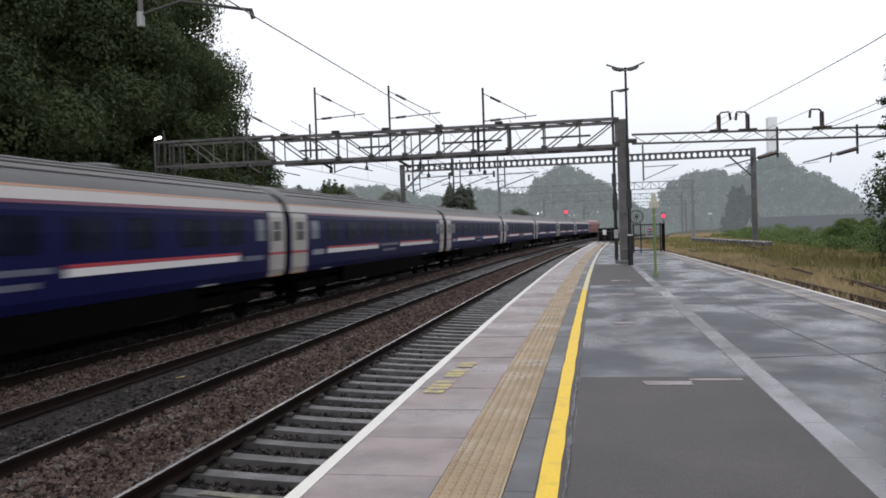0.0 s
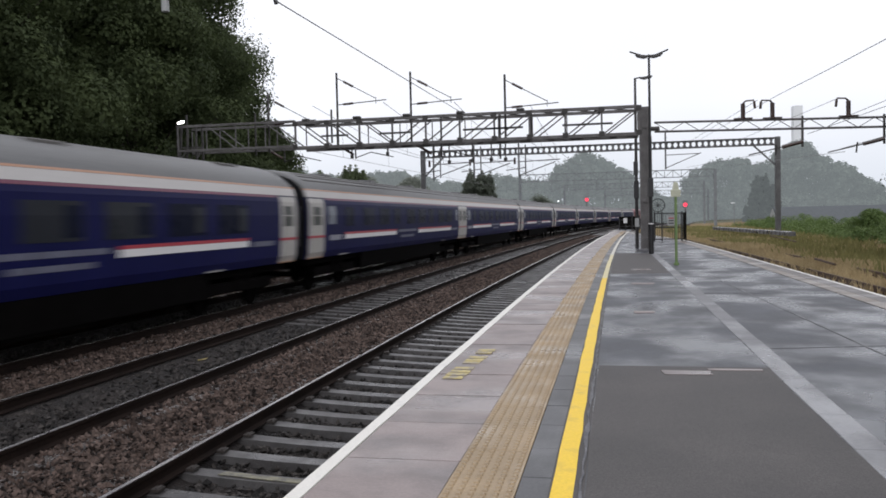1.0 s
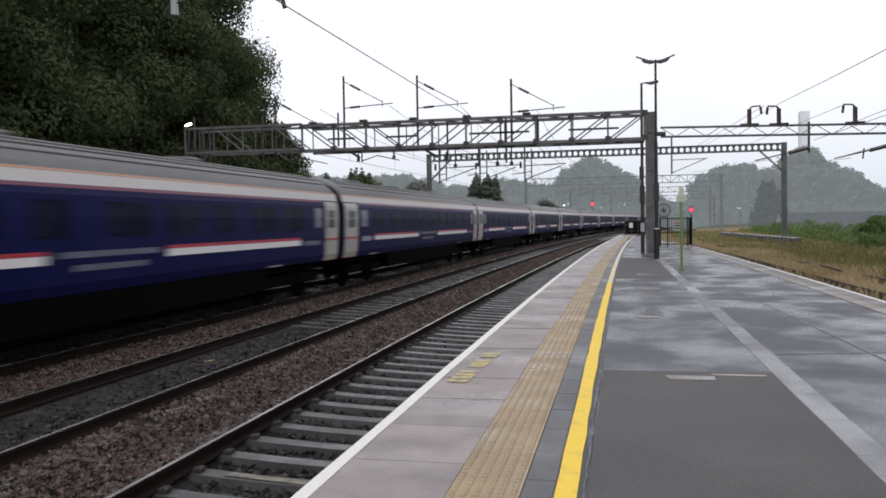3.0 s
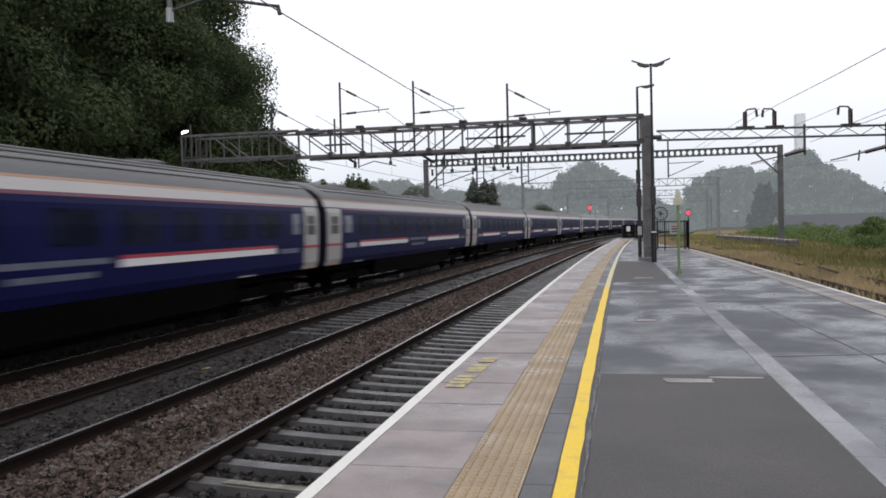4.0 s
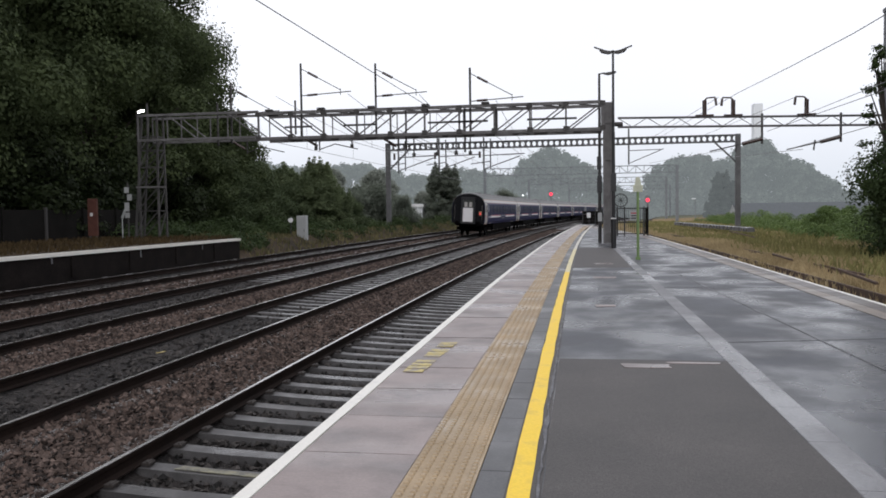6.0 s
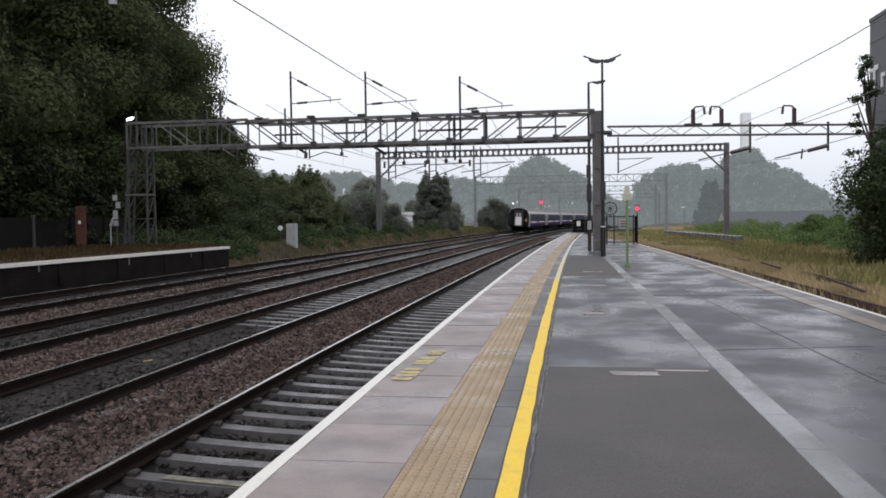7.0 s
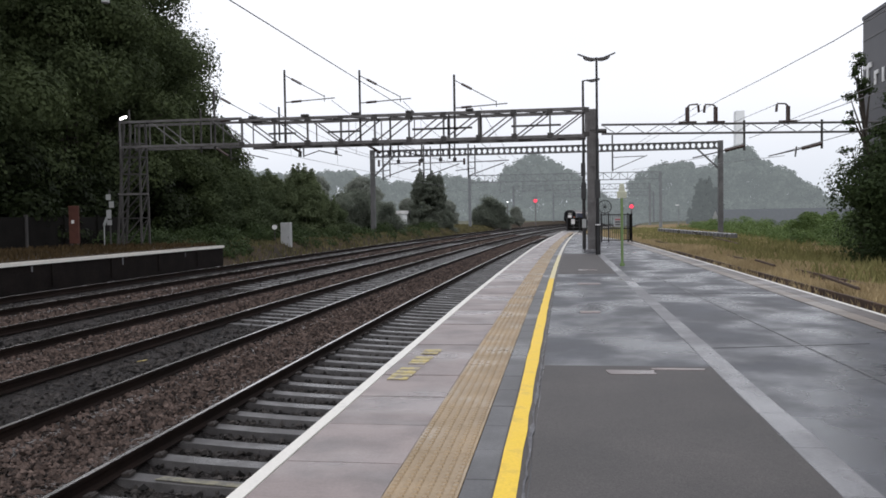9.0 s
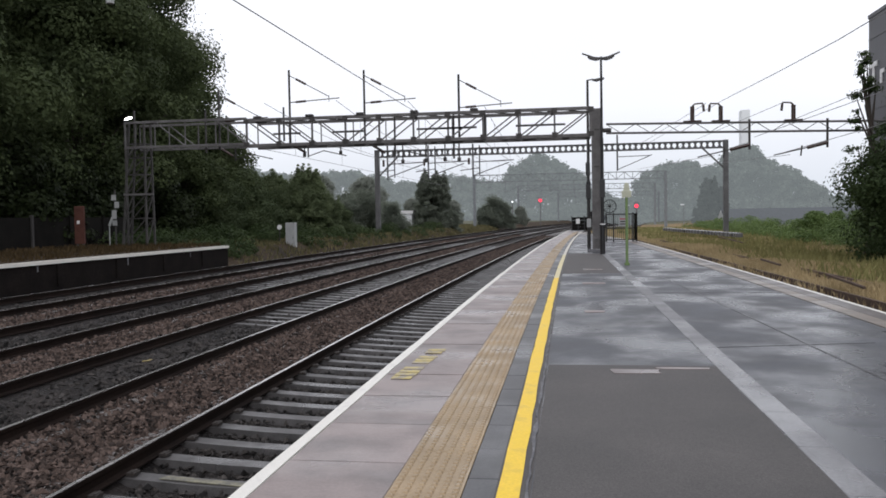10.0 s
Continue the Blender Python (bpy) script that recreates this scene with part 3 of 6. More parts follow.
def build_platform():
    p = holder("platform")
    tagged(p, "island station platform of concrete, slabs and wet asphalt", "platform", kind="structure")
    ys = span(-25, 84, 2.0)
    s = Shape()
    rings = []
    for y in ys:
        c = bend(y)
        a, b = EDGE + 0.12 + c, right_edge(y) - 0.05 + c
        rings.append([(a, y, -1.6), (b, y, -1.6), (b, y, -0.06), (a, y, -0.06)])
    s.loft(rings[::-1])
    part("platform_wall", s, M_DARKBRICK, p, "dark sooty brick platform wall")
    strip("asphalt_surface", -0.20, lambda y: right_edge(y) - 0.62, 0.0, ys, M_ASPH, p, thick=0.058)
    strip("asphalt_repair", -0.19, lambda y: 1.42 - bend(y), 0.005, span(-12, 8.05, 0.5), M_ASPH_NEW, p, thick=0.02, jitter=0.006, seed=3)
    strip("asphalt_repair", -0.19, lambda y: 1.41 - bend(y), 0.004, span(21.0, 32.0, 0.5), M_ASPH_NEW, p, thick=0.02, jitter=0.006, seed=13)
    strip("right_coping", lambda y: right_edge(y) - 0.60, lambda y: right_edge(y) - 0.345, 0.004, ys, M_COPE, p, thick=0.06)
    strip("right_edging", lambda y: right_edge(y) - 0.34, lambda y: right_edge(y) - 0.075, 0.005, ys, M_EDGING, p, thick=0.06)
    strip("right_white_line", lambda y: right_edge(y) - 0.07, right_edge, 0.008, ys, M_WHITE, p, thick=0.09)
    # surface channel of concrete lengths
    y = -12.0
    rnd = random.Random(8)
    while y < 31:
        s = Shape()
        L = 0.91
        s.box(-0.105, 0.105, 0.0, L - 0.003, -0.05, 0.004, c=0.004)
        o = part("channel_unit", s, M_KERB, p)
        o.matrix_basis = pose(1.53 + rnd.uniform(-0.003, 0.003), y, 0.003, 0, 0, 0)
        y += L
    # thin patches of standing water and mortar
    for x, y, w, d in ((0.64, 7.72, 0.23, 0.10), (0.45, 12.6, 0.16, 0.10), (0.62, 17.9, 0.24, 0.16), (0.75, 22.5, 0.25, 0.2), (1.1, 7.9, 0.25, 0.035)):
        s = Shape()
        n = 14
        ring = [(x + w * math.copysign(abs(math.cos(2 * math.pi * i / n)) ** 0.22, math.cos(2 * math.pi * i / n)) * rnd.uniform(0.9, 1.1),
                 y + d * math.copysign(abs(math.sin(2 * math.pi * i / n)) ** 0.25, math.sin(2 * math.pi * i / n)) * rnd.uniform(0.85, 1.15), 0.0) for i in range(n)]
        s.loft([ring, [(a, b, 0.011) for a, b, _ in ring]])
        part("mortar_patch", s, M_CONC, p, "pale mortar patch in the asphalt")
    # old joints in the asphalt
    for x0, y0, x1, y1 in ((2.85, 4.5, 2.25, 20), (1.6, 15.6, 4.0, 15.6), (-0.2, 19.0, 1.4, 19.0), (1.62, 9.2, 3.4, 9.6)):
        s = Shape()
        d = Vector((x1 - x0, y1 - y0, 0)).normalized()
        w = d.cross(Vector((0, 0, 1))) * 0.009
        s.loft([[Vector((x0, y0, z)) - w, Vector((x0, y0, z)) + w, Vector((x1, y1, z)) + w, Vector((x1, y1, z)) - w] for z in (0.0, 0.005)])
        part("asphalt_joint", s, M_GREYSLAB, p)
    # edge slabs, white line, tactile slabs, grey slabs, yellow line
    rnd = random.Random(11)
    y = -11.7
    while y < 80:
        L = 0.914
        s = Shape()
        c0, c1 = bend(y), bend(y + L)
        x0, x1 = EDGE + 0.095, -0.962
        s.loft([[(x0 + c0, y + 0.006, z), (x1 + c0, y + rnd.uniform(0.004, 0.010), z), (x1 + c1, y + L - 0.006, z), (x0 + c1, y + L - rnd.uniform(0.002, 0.008), z)] for z in (-0.07, rnd.uniform(-0.002, 0.004))])
        part("edge_slab", s, M_CONC, p)
        y += L
    strip("white_edge_line", EDGE, EDGE + 0.09, 0.006, span(-12, 80, 0.6), M_WHITE, p, thick=0.09, jitter=0.004, seed=5)
    tile = Shape()
    tile.box(-0.2, 0.2, -0.1985, 0.1985, -0.06, 0.0, c=0.0012)
    for i in range(6):
        for j in range(6):
            x, yy = -0.167 + i * 0.0667, -0.165 + j * 0.066 
            a, b, e, h = 0.010, 0.017, 0.026, 0.018
            tile.add([(x - b, yy - e, 0), (x + b, yy - e, 0), (x + b, yy + e, 0), (x - b, yy + e, 0),
                      (x - a, yy - h, 0.010), (x + a, yy - h, 0.010), (x + a, yy + h, 0.010), (x - a, yy + h, 0.010)],
                     [(4, 5, 6, 7), (0, 1, 5, 4), (1, 2, 6, 5), (2, 3, 7, 6), (3, 0, 4, 7)])
    tile_mesh = tile.mesh("tactile_slab", M_TACT)
    grey = Shape()
    grey.box(-0.092, 0.082, -0.297, 0.297, -0.06, 0.0, c=0.004)
    grey_mesh = grey.mesh("grey_slab", M_GREYSLAB)
    y = -12.0
    while y < 78:
        o = new("tactile_slab", tile_mesh)
        o.parent = p
        o.matrix_basis = pose(-0.758 + bend(y), y, 0.002 + rnd.uniform(-0.0015, 0.002), 0, 0, -math.degrees(math.atan(slope(y))))
        y += 0.4
    y = -12.0
    while y < 60:
        o = new("grey_slab", grey_mesh)
        o.parent = p
        o.matrix_basis = pose(-0.463 + bend(y), y, rnd.uniform(-0.003, 0.002), 0, 0, -math.degrees(math.atan(slope(y))))
        y += 0.6
    strip("line_bed", -0.385, -0.195, 0.001, span(-12, 78, 2), M_ASPH_NEW, p, thick=0.05)
    # the line turns paler from 19.5 m and cream from 31 m
    for ya, yb, mat in ((-12, 19.5, M_YELLOW), (19.502, 31, M_YELLOW_PALE), (31.002, 78, M_CREAM)):
        strip("yellow_line", -0.372, -0.252, 0.006, span(ya, yb, 0.45), mat, p, thick=0.005, jitter=0.006, seed=2)
    strip("sealant_line", -0.226, -0.208, 0.0085, span(-12, 40, 0.12), M_SEAL, p, thick=0.006, jitter=0.010, seed=6)
    # worn stencilled warning along the edge, one bar a letter
    for i in range(11):
        if i in (4, 8):
            continue
        yy = 7.25 + i * 0.157
        s = Shape()
        w = rnd.uniform(0.085, 0.10)
        x = -1.49 + i * 0.008
        s.box(x - w, x + w, yy, yy + 0.128, 0.005, 0.0085)
        part("stencil_bar", s, M_YELLOW_OLD, p, "worn yellow stencilled letter shown as a bar")


def build_far_platform():
    p = holder("far_platform")
    tagged(p, "dark far platform with a white edge line", "platform", kind="structure")
    u0, z = -14.81, 0.44
    ys = span(-30, 33.7, 3)
    strip("platform_wall", -23, u0 - 0.06, z - 0.06, ys, M_DARKBRICK, p, thick=1.7)
    strip("platform_surface", -23, u0 - 0.24, z, ys, M_DIRT, p, thick=0.055)
    strip("edge_coping", u0 - 0.235, u0, z + 0.004, ys, M_WHITE, p, thick=0.10)
    y = -6.0
    while y < 33:
        s = Shape()
        s.box(u0 - 0.055 + bend(y), u0 - 0.02 + bend(y), y, y + 0.3, z - 0.75, z - 0.11)
        part("wall_pier", s, M_DARKBRICK, p)
        y += 3.1
    for y, h in ((11.2, 0.3), (14.6, 0.22), (18.4, 0.34), (21.0, 0.18), (25.7, 0.26), (30.2, 0.2)):
        s = Shape()
        s.box(u0 - 0.062 + bend(y), u0 - 0.045 + bend(y), y, y + 0.06, z - 0.11 - h, z - 0.115)
        part("lime_streak", s, M_KERB, p, "pale lime streak down the wall")


HALF = [(1.30, 0.97), (1.36, 1.15), (1.37, 1.65), (1.36, 2.22), (1.33, 2.57), (1.285, 2.72)]
TOP = [(1.285, 2.72), (1.22, 2.93), (1.10, 3.12), (0.90, 3.28), (0.62, 3.40), (0.32, 3.47), (0.0, 3.50)]


def side_x(z):
    pts = HALF + TOP[1:]
    for (xa, z0), (xb, z1) in zip(pts, pts[1:]):
        if z0 <= z <= z1:
            return xa + (xb - xa) * (z - z0) / (z1 - z0)
    return 1.3


def build_coach(L, seated, label):
    """One coach standing at the origin: x across, y along from its rear end, z up from the rails."""
    c = holder("coach")
    tagged(c, label, "railway coach", "coaches of the sleeper train")
    body = HALF + [(-a, b) for a, b in HALF[::-1]]
    s = Shape()
    s.loft([[(x, y, z) for x, z in body] for y in (0.0, L)])
    part("body", s, M_BLUE, c)
    s = Shape()
    roof = TOP + [(-a, b) for a, b in TOP[-2::-1]]
    s.loft([[(x * k, y, 2.72 + (z - 2.72) * k2) for x, z in roof] for y, k, k2 in ((0.0, 0.985, 0.86), (0.15, 0.99, 0.95), (0.45, 1, 1), (L - 0.45, 1, 1), (L - 0.15, 0.99, 0.95), (L, 0.985, 0.86))])
    roof_ob = part("roof", s, M_ROOF, c, "smooth weathered grey roof" if seated else "ribbed weathered grey roof", smooth=True)
    if not seated:
        for x, z in ((0.62, 3.405), (0.80, 3.335), (0.98, 3.225), (-0.72, 3.365)):
            s = Shape()
            s.tube((x, 0.5, z), (x, L - 0.5, z), 0.02, n=6)
            part("roof_rib", s, M_GREYHEAD, roof_ob)
        for y in (4.0, 9.0, 15.0):
            s = Shape()
            s.box(-0.3, 0.3, y, y + 0.5, 3.45, 3.56, c=0.04)
            part("roof_vent", s, M_ROOF, roof_ob)
    else:
        for y in (2.6, 10.0, L - 3.2):
            s = Shape()
            s.box(0.48, 0.66, y, y + 0.9, 3.36, 3.45, c=0.02)
            part("roof_hatch", s, M_GREYHEAD, roof_ob)
    for sg in (1, -1):
        def plate(name, y0, y1, za, zb, mat, proud=0.006, label="", sg=sg, parent=c):
            q = Shape()
            zz = sorted(set([za] + [z for _, z in HALF + TOP if za < z < zb] + [zb]))
            outer = [(sg * (side_x(z) + proud), z) for z in zz]
            inner = [(sg * (side_x(z) - 0.02), z) for z in zz[::-1]]
            ring = outer + inner
            if sg < 0:
                ring = ring[::-1]
            q.loft([[(x, y, z) for x, z in ring] for y in (y1, y0)])
            return part(name, q, mat, parent, label)
        plate("cantrail_band", 0.02, L - 0.02, 2.735, 2.925, M_BAND, 0.006, "white band below the roof")
        plate("ochre_line", 0.02, L - 0.02, 2.93, 2.97, M_ORANGE)
        plate("maroon_line", 1.45, L - 1.3, 2.675, 2.731, M_MAROON)
        mid = 9.2 if not seated else 8.2
        for y0, y1 in ((3.1, mid - 0.2), (mid + 3.2, L - 3.0)):
            plate("white_stripe", y0, y1, 1.475, 1.615, M_STRIPE)
            plate("red_stripe", y0, y1, 1.619, 1.685, M_REDSTRIPE)
        for y0, y1, za, zb in ((mid + 0.1, mid + 2.9, 1.56, 1.66), (mid + 0.5, mid + 2.5, 1.34, 1.44)):
            plate("lettering_bar", y0, y1, za, zb, M_LETTER, 0.005, "silver lettering shown as a bar")
        for y0, y1, w0, w1 in ((0.08, 1.28, 0.40, 1.02), (L - 1.12, L - 0.08, L - 0.92, L - 0.34)):
            d = plate("door", y0, y1, 0.99, 2.70, M_DOORWHITE, 0.008, "pale grey end door")
            w = plate("door_window", w0, w1, 1.93, 2.46, M_DOORGLASS, 0.012, parent=d)
            plate("window_bar", w0, w1, 2.20, 2.225, M_DOORWHITE, 0.017, parent=w)
            plate("door_stripe", y0, y1, 1.565, 1.63, M_REDSTRIPE, 0.011, parent=d)
            plate("door_seam", y0 + 0.18, y0 + 0.2, 1.02, 2.6, M_GREYHEAD, 0.010, parent=d)
            plate("step_plate", y0 + 0.05, y1 - 0.05, 0.975, 1.0, M_ORANGE, 0.05, parent=d)
        if not seated:
            plate("pale_panel", 1.62, 2.28, 1.95, 2.50, M_PALEGLASS, 0.005)
            plate("pale_panel", L - 1.95, L - 1.45, 1.95, 2.50, M_PALEGLASS, 0.005)
        plate("class_number", 1.75, 2.75, 1.46, 1.62, M_LETTERPALE, 0.005, "pale class mark shown as a bar")
        plate("class_number", L - 2.75, L - 1.55, 1.46, 1.58, M_LETTER, 0.005, "pale class mark shown as a bar")
        for y0 in (2.75, L - 4.9):
            plate("foot_grab", y0, y0 + 0.75, 0.98, 1.01, M_BAND, 0.03)
        if seated:
            # lighter panes and strips stand in for sky reflected in the windows
            for i in range(7):
                y0 = 2.9 + i * 2.02
                w = plate("window", y0, y0 + 1.45, 1.80, 2.45, M_SALOON if i in (0, 3, 4) else M_PANE, 0.007)
                plate("window_blind", y0 + 1.0, y0 + 1.38, 1.86, 2.38, M_PANE if i in (0, 3, 4) else M_SALOON, 0.010, parent=w)
        else:
            for i in range(9):
                y0 = 3.1 + i * 1.86
                w = plate("window", y0, y0 + (1.25 if i % 3 else 0.85), 1.88, 2.48, M_BLINDED if i % 4 == 1 else M_PANE, 0.007)
                plate("window_blind", y0 + 0.08, y0 + 0.42, 1.93, 2.43, M_PANE if i % 4 == 1 else M_BLINDED, 0.010, parent=w)
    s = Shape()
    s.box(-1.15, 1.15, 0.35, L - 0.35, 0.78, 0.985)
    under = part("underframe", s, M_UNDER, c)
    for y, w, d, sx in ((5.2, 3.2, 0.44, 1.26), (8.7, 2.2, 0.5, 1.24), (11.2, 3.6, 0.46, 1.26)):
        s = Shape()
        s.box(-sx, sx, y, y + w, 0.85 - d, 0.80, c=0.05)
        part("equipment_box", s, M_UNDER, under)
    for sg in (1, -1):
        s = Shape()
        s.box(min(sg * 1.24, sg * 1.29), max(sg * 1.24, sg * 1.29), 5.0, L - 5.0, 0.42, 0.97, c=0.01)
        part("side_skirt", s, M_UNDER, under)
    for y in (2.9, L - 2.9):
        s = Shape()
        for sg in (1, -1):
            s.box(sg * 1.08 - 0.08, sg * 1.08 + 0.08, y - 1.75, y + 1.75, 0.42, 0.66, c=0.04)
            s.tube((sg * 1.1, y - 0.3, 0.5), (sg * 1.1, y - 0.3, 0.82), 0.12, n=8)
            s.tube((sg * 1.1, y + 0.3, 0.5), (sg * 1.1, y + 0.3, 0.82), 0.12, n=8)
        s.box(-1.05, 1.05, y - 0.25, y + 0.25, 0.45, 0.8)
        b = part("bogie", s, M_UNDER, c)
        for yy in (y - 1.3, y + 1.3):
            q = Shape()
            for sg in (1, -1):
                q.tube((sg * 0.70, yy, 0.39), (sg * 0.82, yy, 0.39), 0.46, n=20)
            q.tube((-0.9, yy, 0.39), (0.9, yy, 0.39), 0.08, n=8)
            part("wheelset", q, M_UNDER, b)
    # both ends: dark end panel, gangway, door, buffers and coupler
    for y0, sg in ((0.0, -1), (L, 1)):
        s = Shape()
        ring = [(x * 0.97, z) for x, z in HALF] + [(x * 0.97, 2.72 + (z - 2.72) * 0.85) for x, z in TOP[1:]]
        ring = ring + [(-x, z) for x, z in ring[-2::-1]]
        y1 = y0 + sg * 0.05
        rr = [[(x, y, z) for x, z in ring] for y in (y0, y1)]
        s.loft(rr if sg < 0 else rr[::-1])
        e = part("coach_end", s, M_COACHEND, c, "black coach end")
        g = Shape()
        ya, yb = sorted((y0 + sg * 0.04, y0 + sg * 0.25))
        for xa, xb, za, zb in ((-0.58, -0.42, 1.05, 3.02), (0.42, 0.58, 1.05, 3.02), (-0.58, 0.58, 2.88, 3.12), (-0.58, 0.58, 0.95, 1.12)):
            g.box(xa, xb, ya, yb, za, zb)
        part("gangway", g, M_BLACK, e, "black rubber gangway surround")
        g = Shape()
        ya, yb = sorted((y0 + sg * 0.045, y0 + sg * 0.20))
        g.box(-0.42, 0.42, ya, yb, 1.12, 2.24)
        part("gangway_door", g, M_STRIPE, e, "pale grey gangway door")
        g = Shape()
        g.box(-0.42, 0.42, ya, yb - 0.04 if sg > 0 else yb - 0.02, 2.245, 2.87)
        up = part("door_head", g, M_DOORGLASS, e, "shaded upper panel of the gangway door")
        for xa in (-0.3, 0.08):
            g = Shape()
            yc = y0 + sg * 0.195
            g.box(xa, xa + 0.22, min(yc, yc + sg * 0.01), max(yc, yc + sg * 0.01), 2.32, 2.70)
            part("door_light", g, M_DOORWHITE, up)
        for x in (-1.12, 1.12):
            g = Shape()
            g.tube((x, y0 + sg * 0.10, 1.35), (x, y0 + sg * 0.10, 2.45), 0.018, n=6)
            for z in (1.35, 2.45):
                g.tube((x, y0 + sg * 0.03, z), (x, y0 + sg * 0.10, z), 0.018, n=6)
            part("grab_rail", g, M_GREYHEAD, e)
        for x in (-0.87, 0.87):
            g = Shape()
            g.tube((x, y0, 0.98), (x, y0 + sg * 0.22, 0.98), 0.09, n=10)
            g.tube((x, y0 + sg * 0.17, 0.98), (x, y0 + sg * 0.22, 0.98), 0.2, n=12)
            part("buffer", g, M_UNDER, e)
    return c


# middles of the gaps between coaches, from the rear, where the train stands at five seconds
GAPS = (21.75, 44.0, 66.6, 89.2, 111.7, 134.0, 156.5, 176.5, 196.8, 218.5, 240.9, 263.6, 286.3, 309.0, 331.6, 354.2, 376.8)


def build_train():
    sleeping = build_coach(22.0, False, "dark blue sleeping coach with white bands and ribbed grey roof")
    rear = copy_thing(sleeping, pose(0, 0, 0))
    seated = build_coach(19.5, True, "dark blue seated coach with white bands and smooth grey roof")
    coaches = [rear, sleeping]
    for i in range(2, 16):
        coaches.append(seated if i == 6 else copy_thing(seated if i == 7 else sleeping, pose(0, 0, 0)))
    # lamp hung on the last coach
    s = Shape()
    s.tube((1.0, -0.05, 1.80), (1.0, -0.2, 1.80), 0.10, n=10)
    s.box(0.88, 1.12, -0.06, -0.04, 1.62, 2.0)
    case = part("tail_lamp_case", s, M_ORANGE, rear, "dull amber tail lamp case")
    s = Shape()
    s.tube((1.0, -0.19, 1.80), (1.0, -0.215, 1.80), 0.065, n=12)
    part("tail_lamp_lens", s, M_TAIL, case, "dim red tail lamp lens")
    # locomotive at the head
    lo = holder("locomotive")
    tagged(lo, "maroon electric locomotive at the head of the train", "locomotive")
    s = Shape()
    prof = [(1.30, 1.0), (1.34, 1.3), (1.34, 2.6), (1.15, 3.15), (0.6, 3.42), (-0.6, 3.42), (-1.15, 3.15), (-1.34, 2.6), (-1.34, 1.3), (-1.30, 1.0)]
    s.loft([[(x * k, y, 1.0 + (z - 1.0) * k) for x, z in prof] for y, k in ((0, 0.93), (0.8, 1), (17.2, 1), (18.0, 0.93))])
    part("body", s, M_LOCO, lo)
    for sg in (1, -1):
        s = Shape()
        s.box(sg * 1.345 - 0.01, sg * 1.345 + 0.01, 0.9, 17.0, 1.9, 2.1)
        part("gold_stripe", s, M_ORANGE, lo)
        for y in (1.2, 16.0):
            s = Shape()
            s.box(sg * 1.345 - 0.012, sg * 1.345 + 0.012, y, y + 0.8, 2.2, 2.58)
            part("cab_window", s, M_PANE, lo)
    for y in (3.2, 14.8):
        s = Shape()
        s.box(-1.1, 1.1, y - 2.0, y + 2.0, 0.3, 0.85)
        for yy in (y - 1.4, y + 1.4):
            s.tube((-0.85, yy, 0.48), (0.85, yy, 0.48), 0.55, n=18)
        part("bogie", s, M_UNDER, lo)
    s = Shape()
    s.tube((-0.5, 3.2, 3.42), (-0.45, 4.4, 4.0), 0.03, n=6)
    s.tube((0.5, 3.2, 3.42), (0.45, 4.4, 4.0), 0.03, n=6)
    s.tube((-0.45, 4.4, 4.0), (-0.4, 3.2, 4.75), 0.025, n=6)
    s.tube((0.45, 4.4, 4.0), (0.4, 3.2, 4.75), 0.025, n=6)
    s.tube((-0.8, 3.2, 4.75), (0.8, 3.2, 4.75), 0.035, n=6)
    part("pantograph", s, M_GALV_DARK, lo)
    return coaches, lo


TRAIN_U = -9.985
TRAIN_SPEED = 43.8


def train_pose(s):
    y0, y1 = s + 2.9, s + 18.4
    x0, x1 = TRAIN_U + bend(y0), TRAIN_U + bend(y1)
    yaw = -math.degrees(math.atan2(x1 - x0, y1 - y0))
    tx = x0 - (x1 - x0) / (y1 - y0) * 2.9
    return pose(tx, s, rail_z(TRAIN_U) + 0.07, 0, math.degrees(math.atan(CANT)), yaw)


# ---- overhead line structures ----
def lattice(s, a, b, h_axis, n, r, mat=0, flip=False):
    """Zigzag bracing between two parallel chords, from a to b, with the second chord offset by h_axis."""
    a, b, h = Vector(a), Vector(b), Vector(h_axis)
    for i in range(n):
        p, q = a.lerp(b, i / n), a.lerp(b, (i + 1) / n)
        s.tube(p, p + h, r, n=4, mat=mat)
        if (i % 2 == 0) != flip:
            s.tube(p, q + h, r, n=4, mat=mat)
        else:
            s.tube(p + h, q, r, n=4, mat=mat)
    s.tube(b, b + h, r, n=4, mat=mat)


def cantilever(parent, x, y, z_top, z_low, out=2.2, drop=0.0):
    """An upright with a stay and a registration arm on insulators."""
    s = Shape()
    s.tube((x, y, z_low), (x, y, z_top), 0.05, n=6)
    up = part("upright", s, M_GALV_DARK, parent, "slim steel upright")
    z1, z2 = z_top - 0.22, z_top - 1.38
    e = Vector((x + out * 0.79, y, z_top - 1.18))
    s = Shape()
    s.tube((x, y, z1), e, 0.018, n=5)
    s.tube((x, y, z2), (x + out, y, z2 + 0.12), 0.022, n=5)
    s.tube(e + Vector((0, 0, 0.05)), e - Vector((0, 0, 0.22)), 0.016, n=5)
    part("stay_arm", s, M_GALV_DARK, up)
    for p0, p1 in ((Vector((x, y, z1)).lerp(e, 0.18), Vector((x, y, z1)).lerp(e, 0.42)),
                   (Vector((x + 0.28, y, z2 + 0.015)), Vector((x + 0.72, y, z2 + 0.04)))):
        s = Shape()
        s.tube(p0, p1, 0.05, n=8)
        part("insulator", s, M_INSUL, up, "brown ribbed insulator")


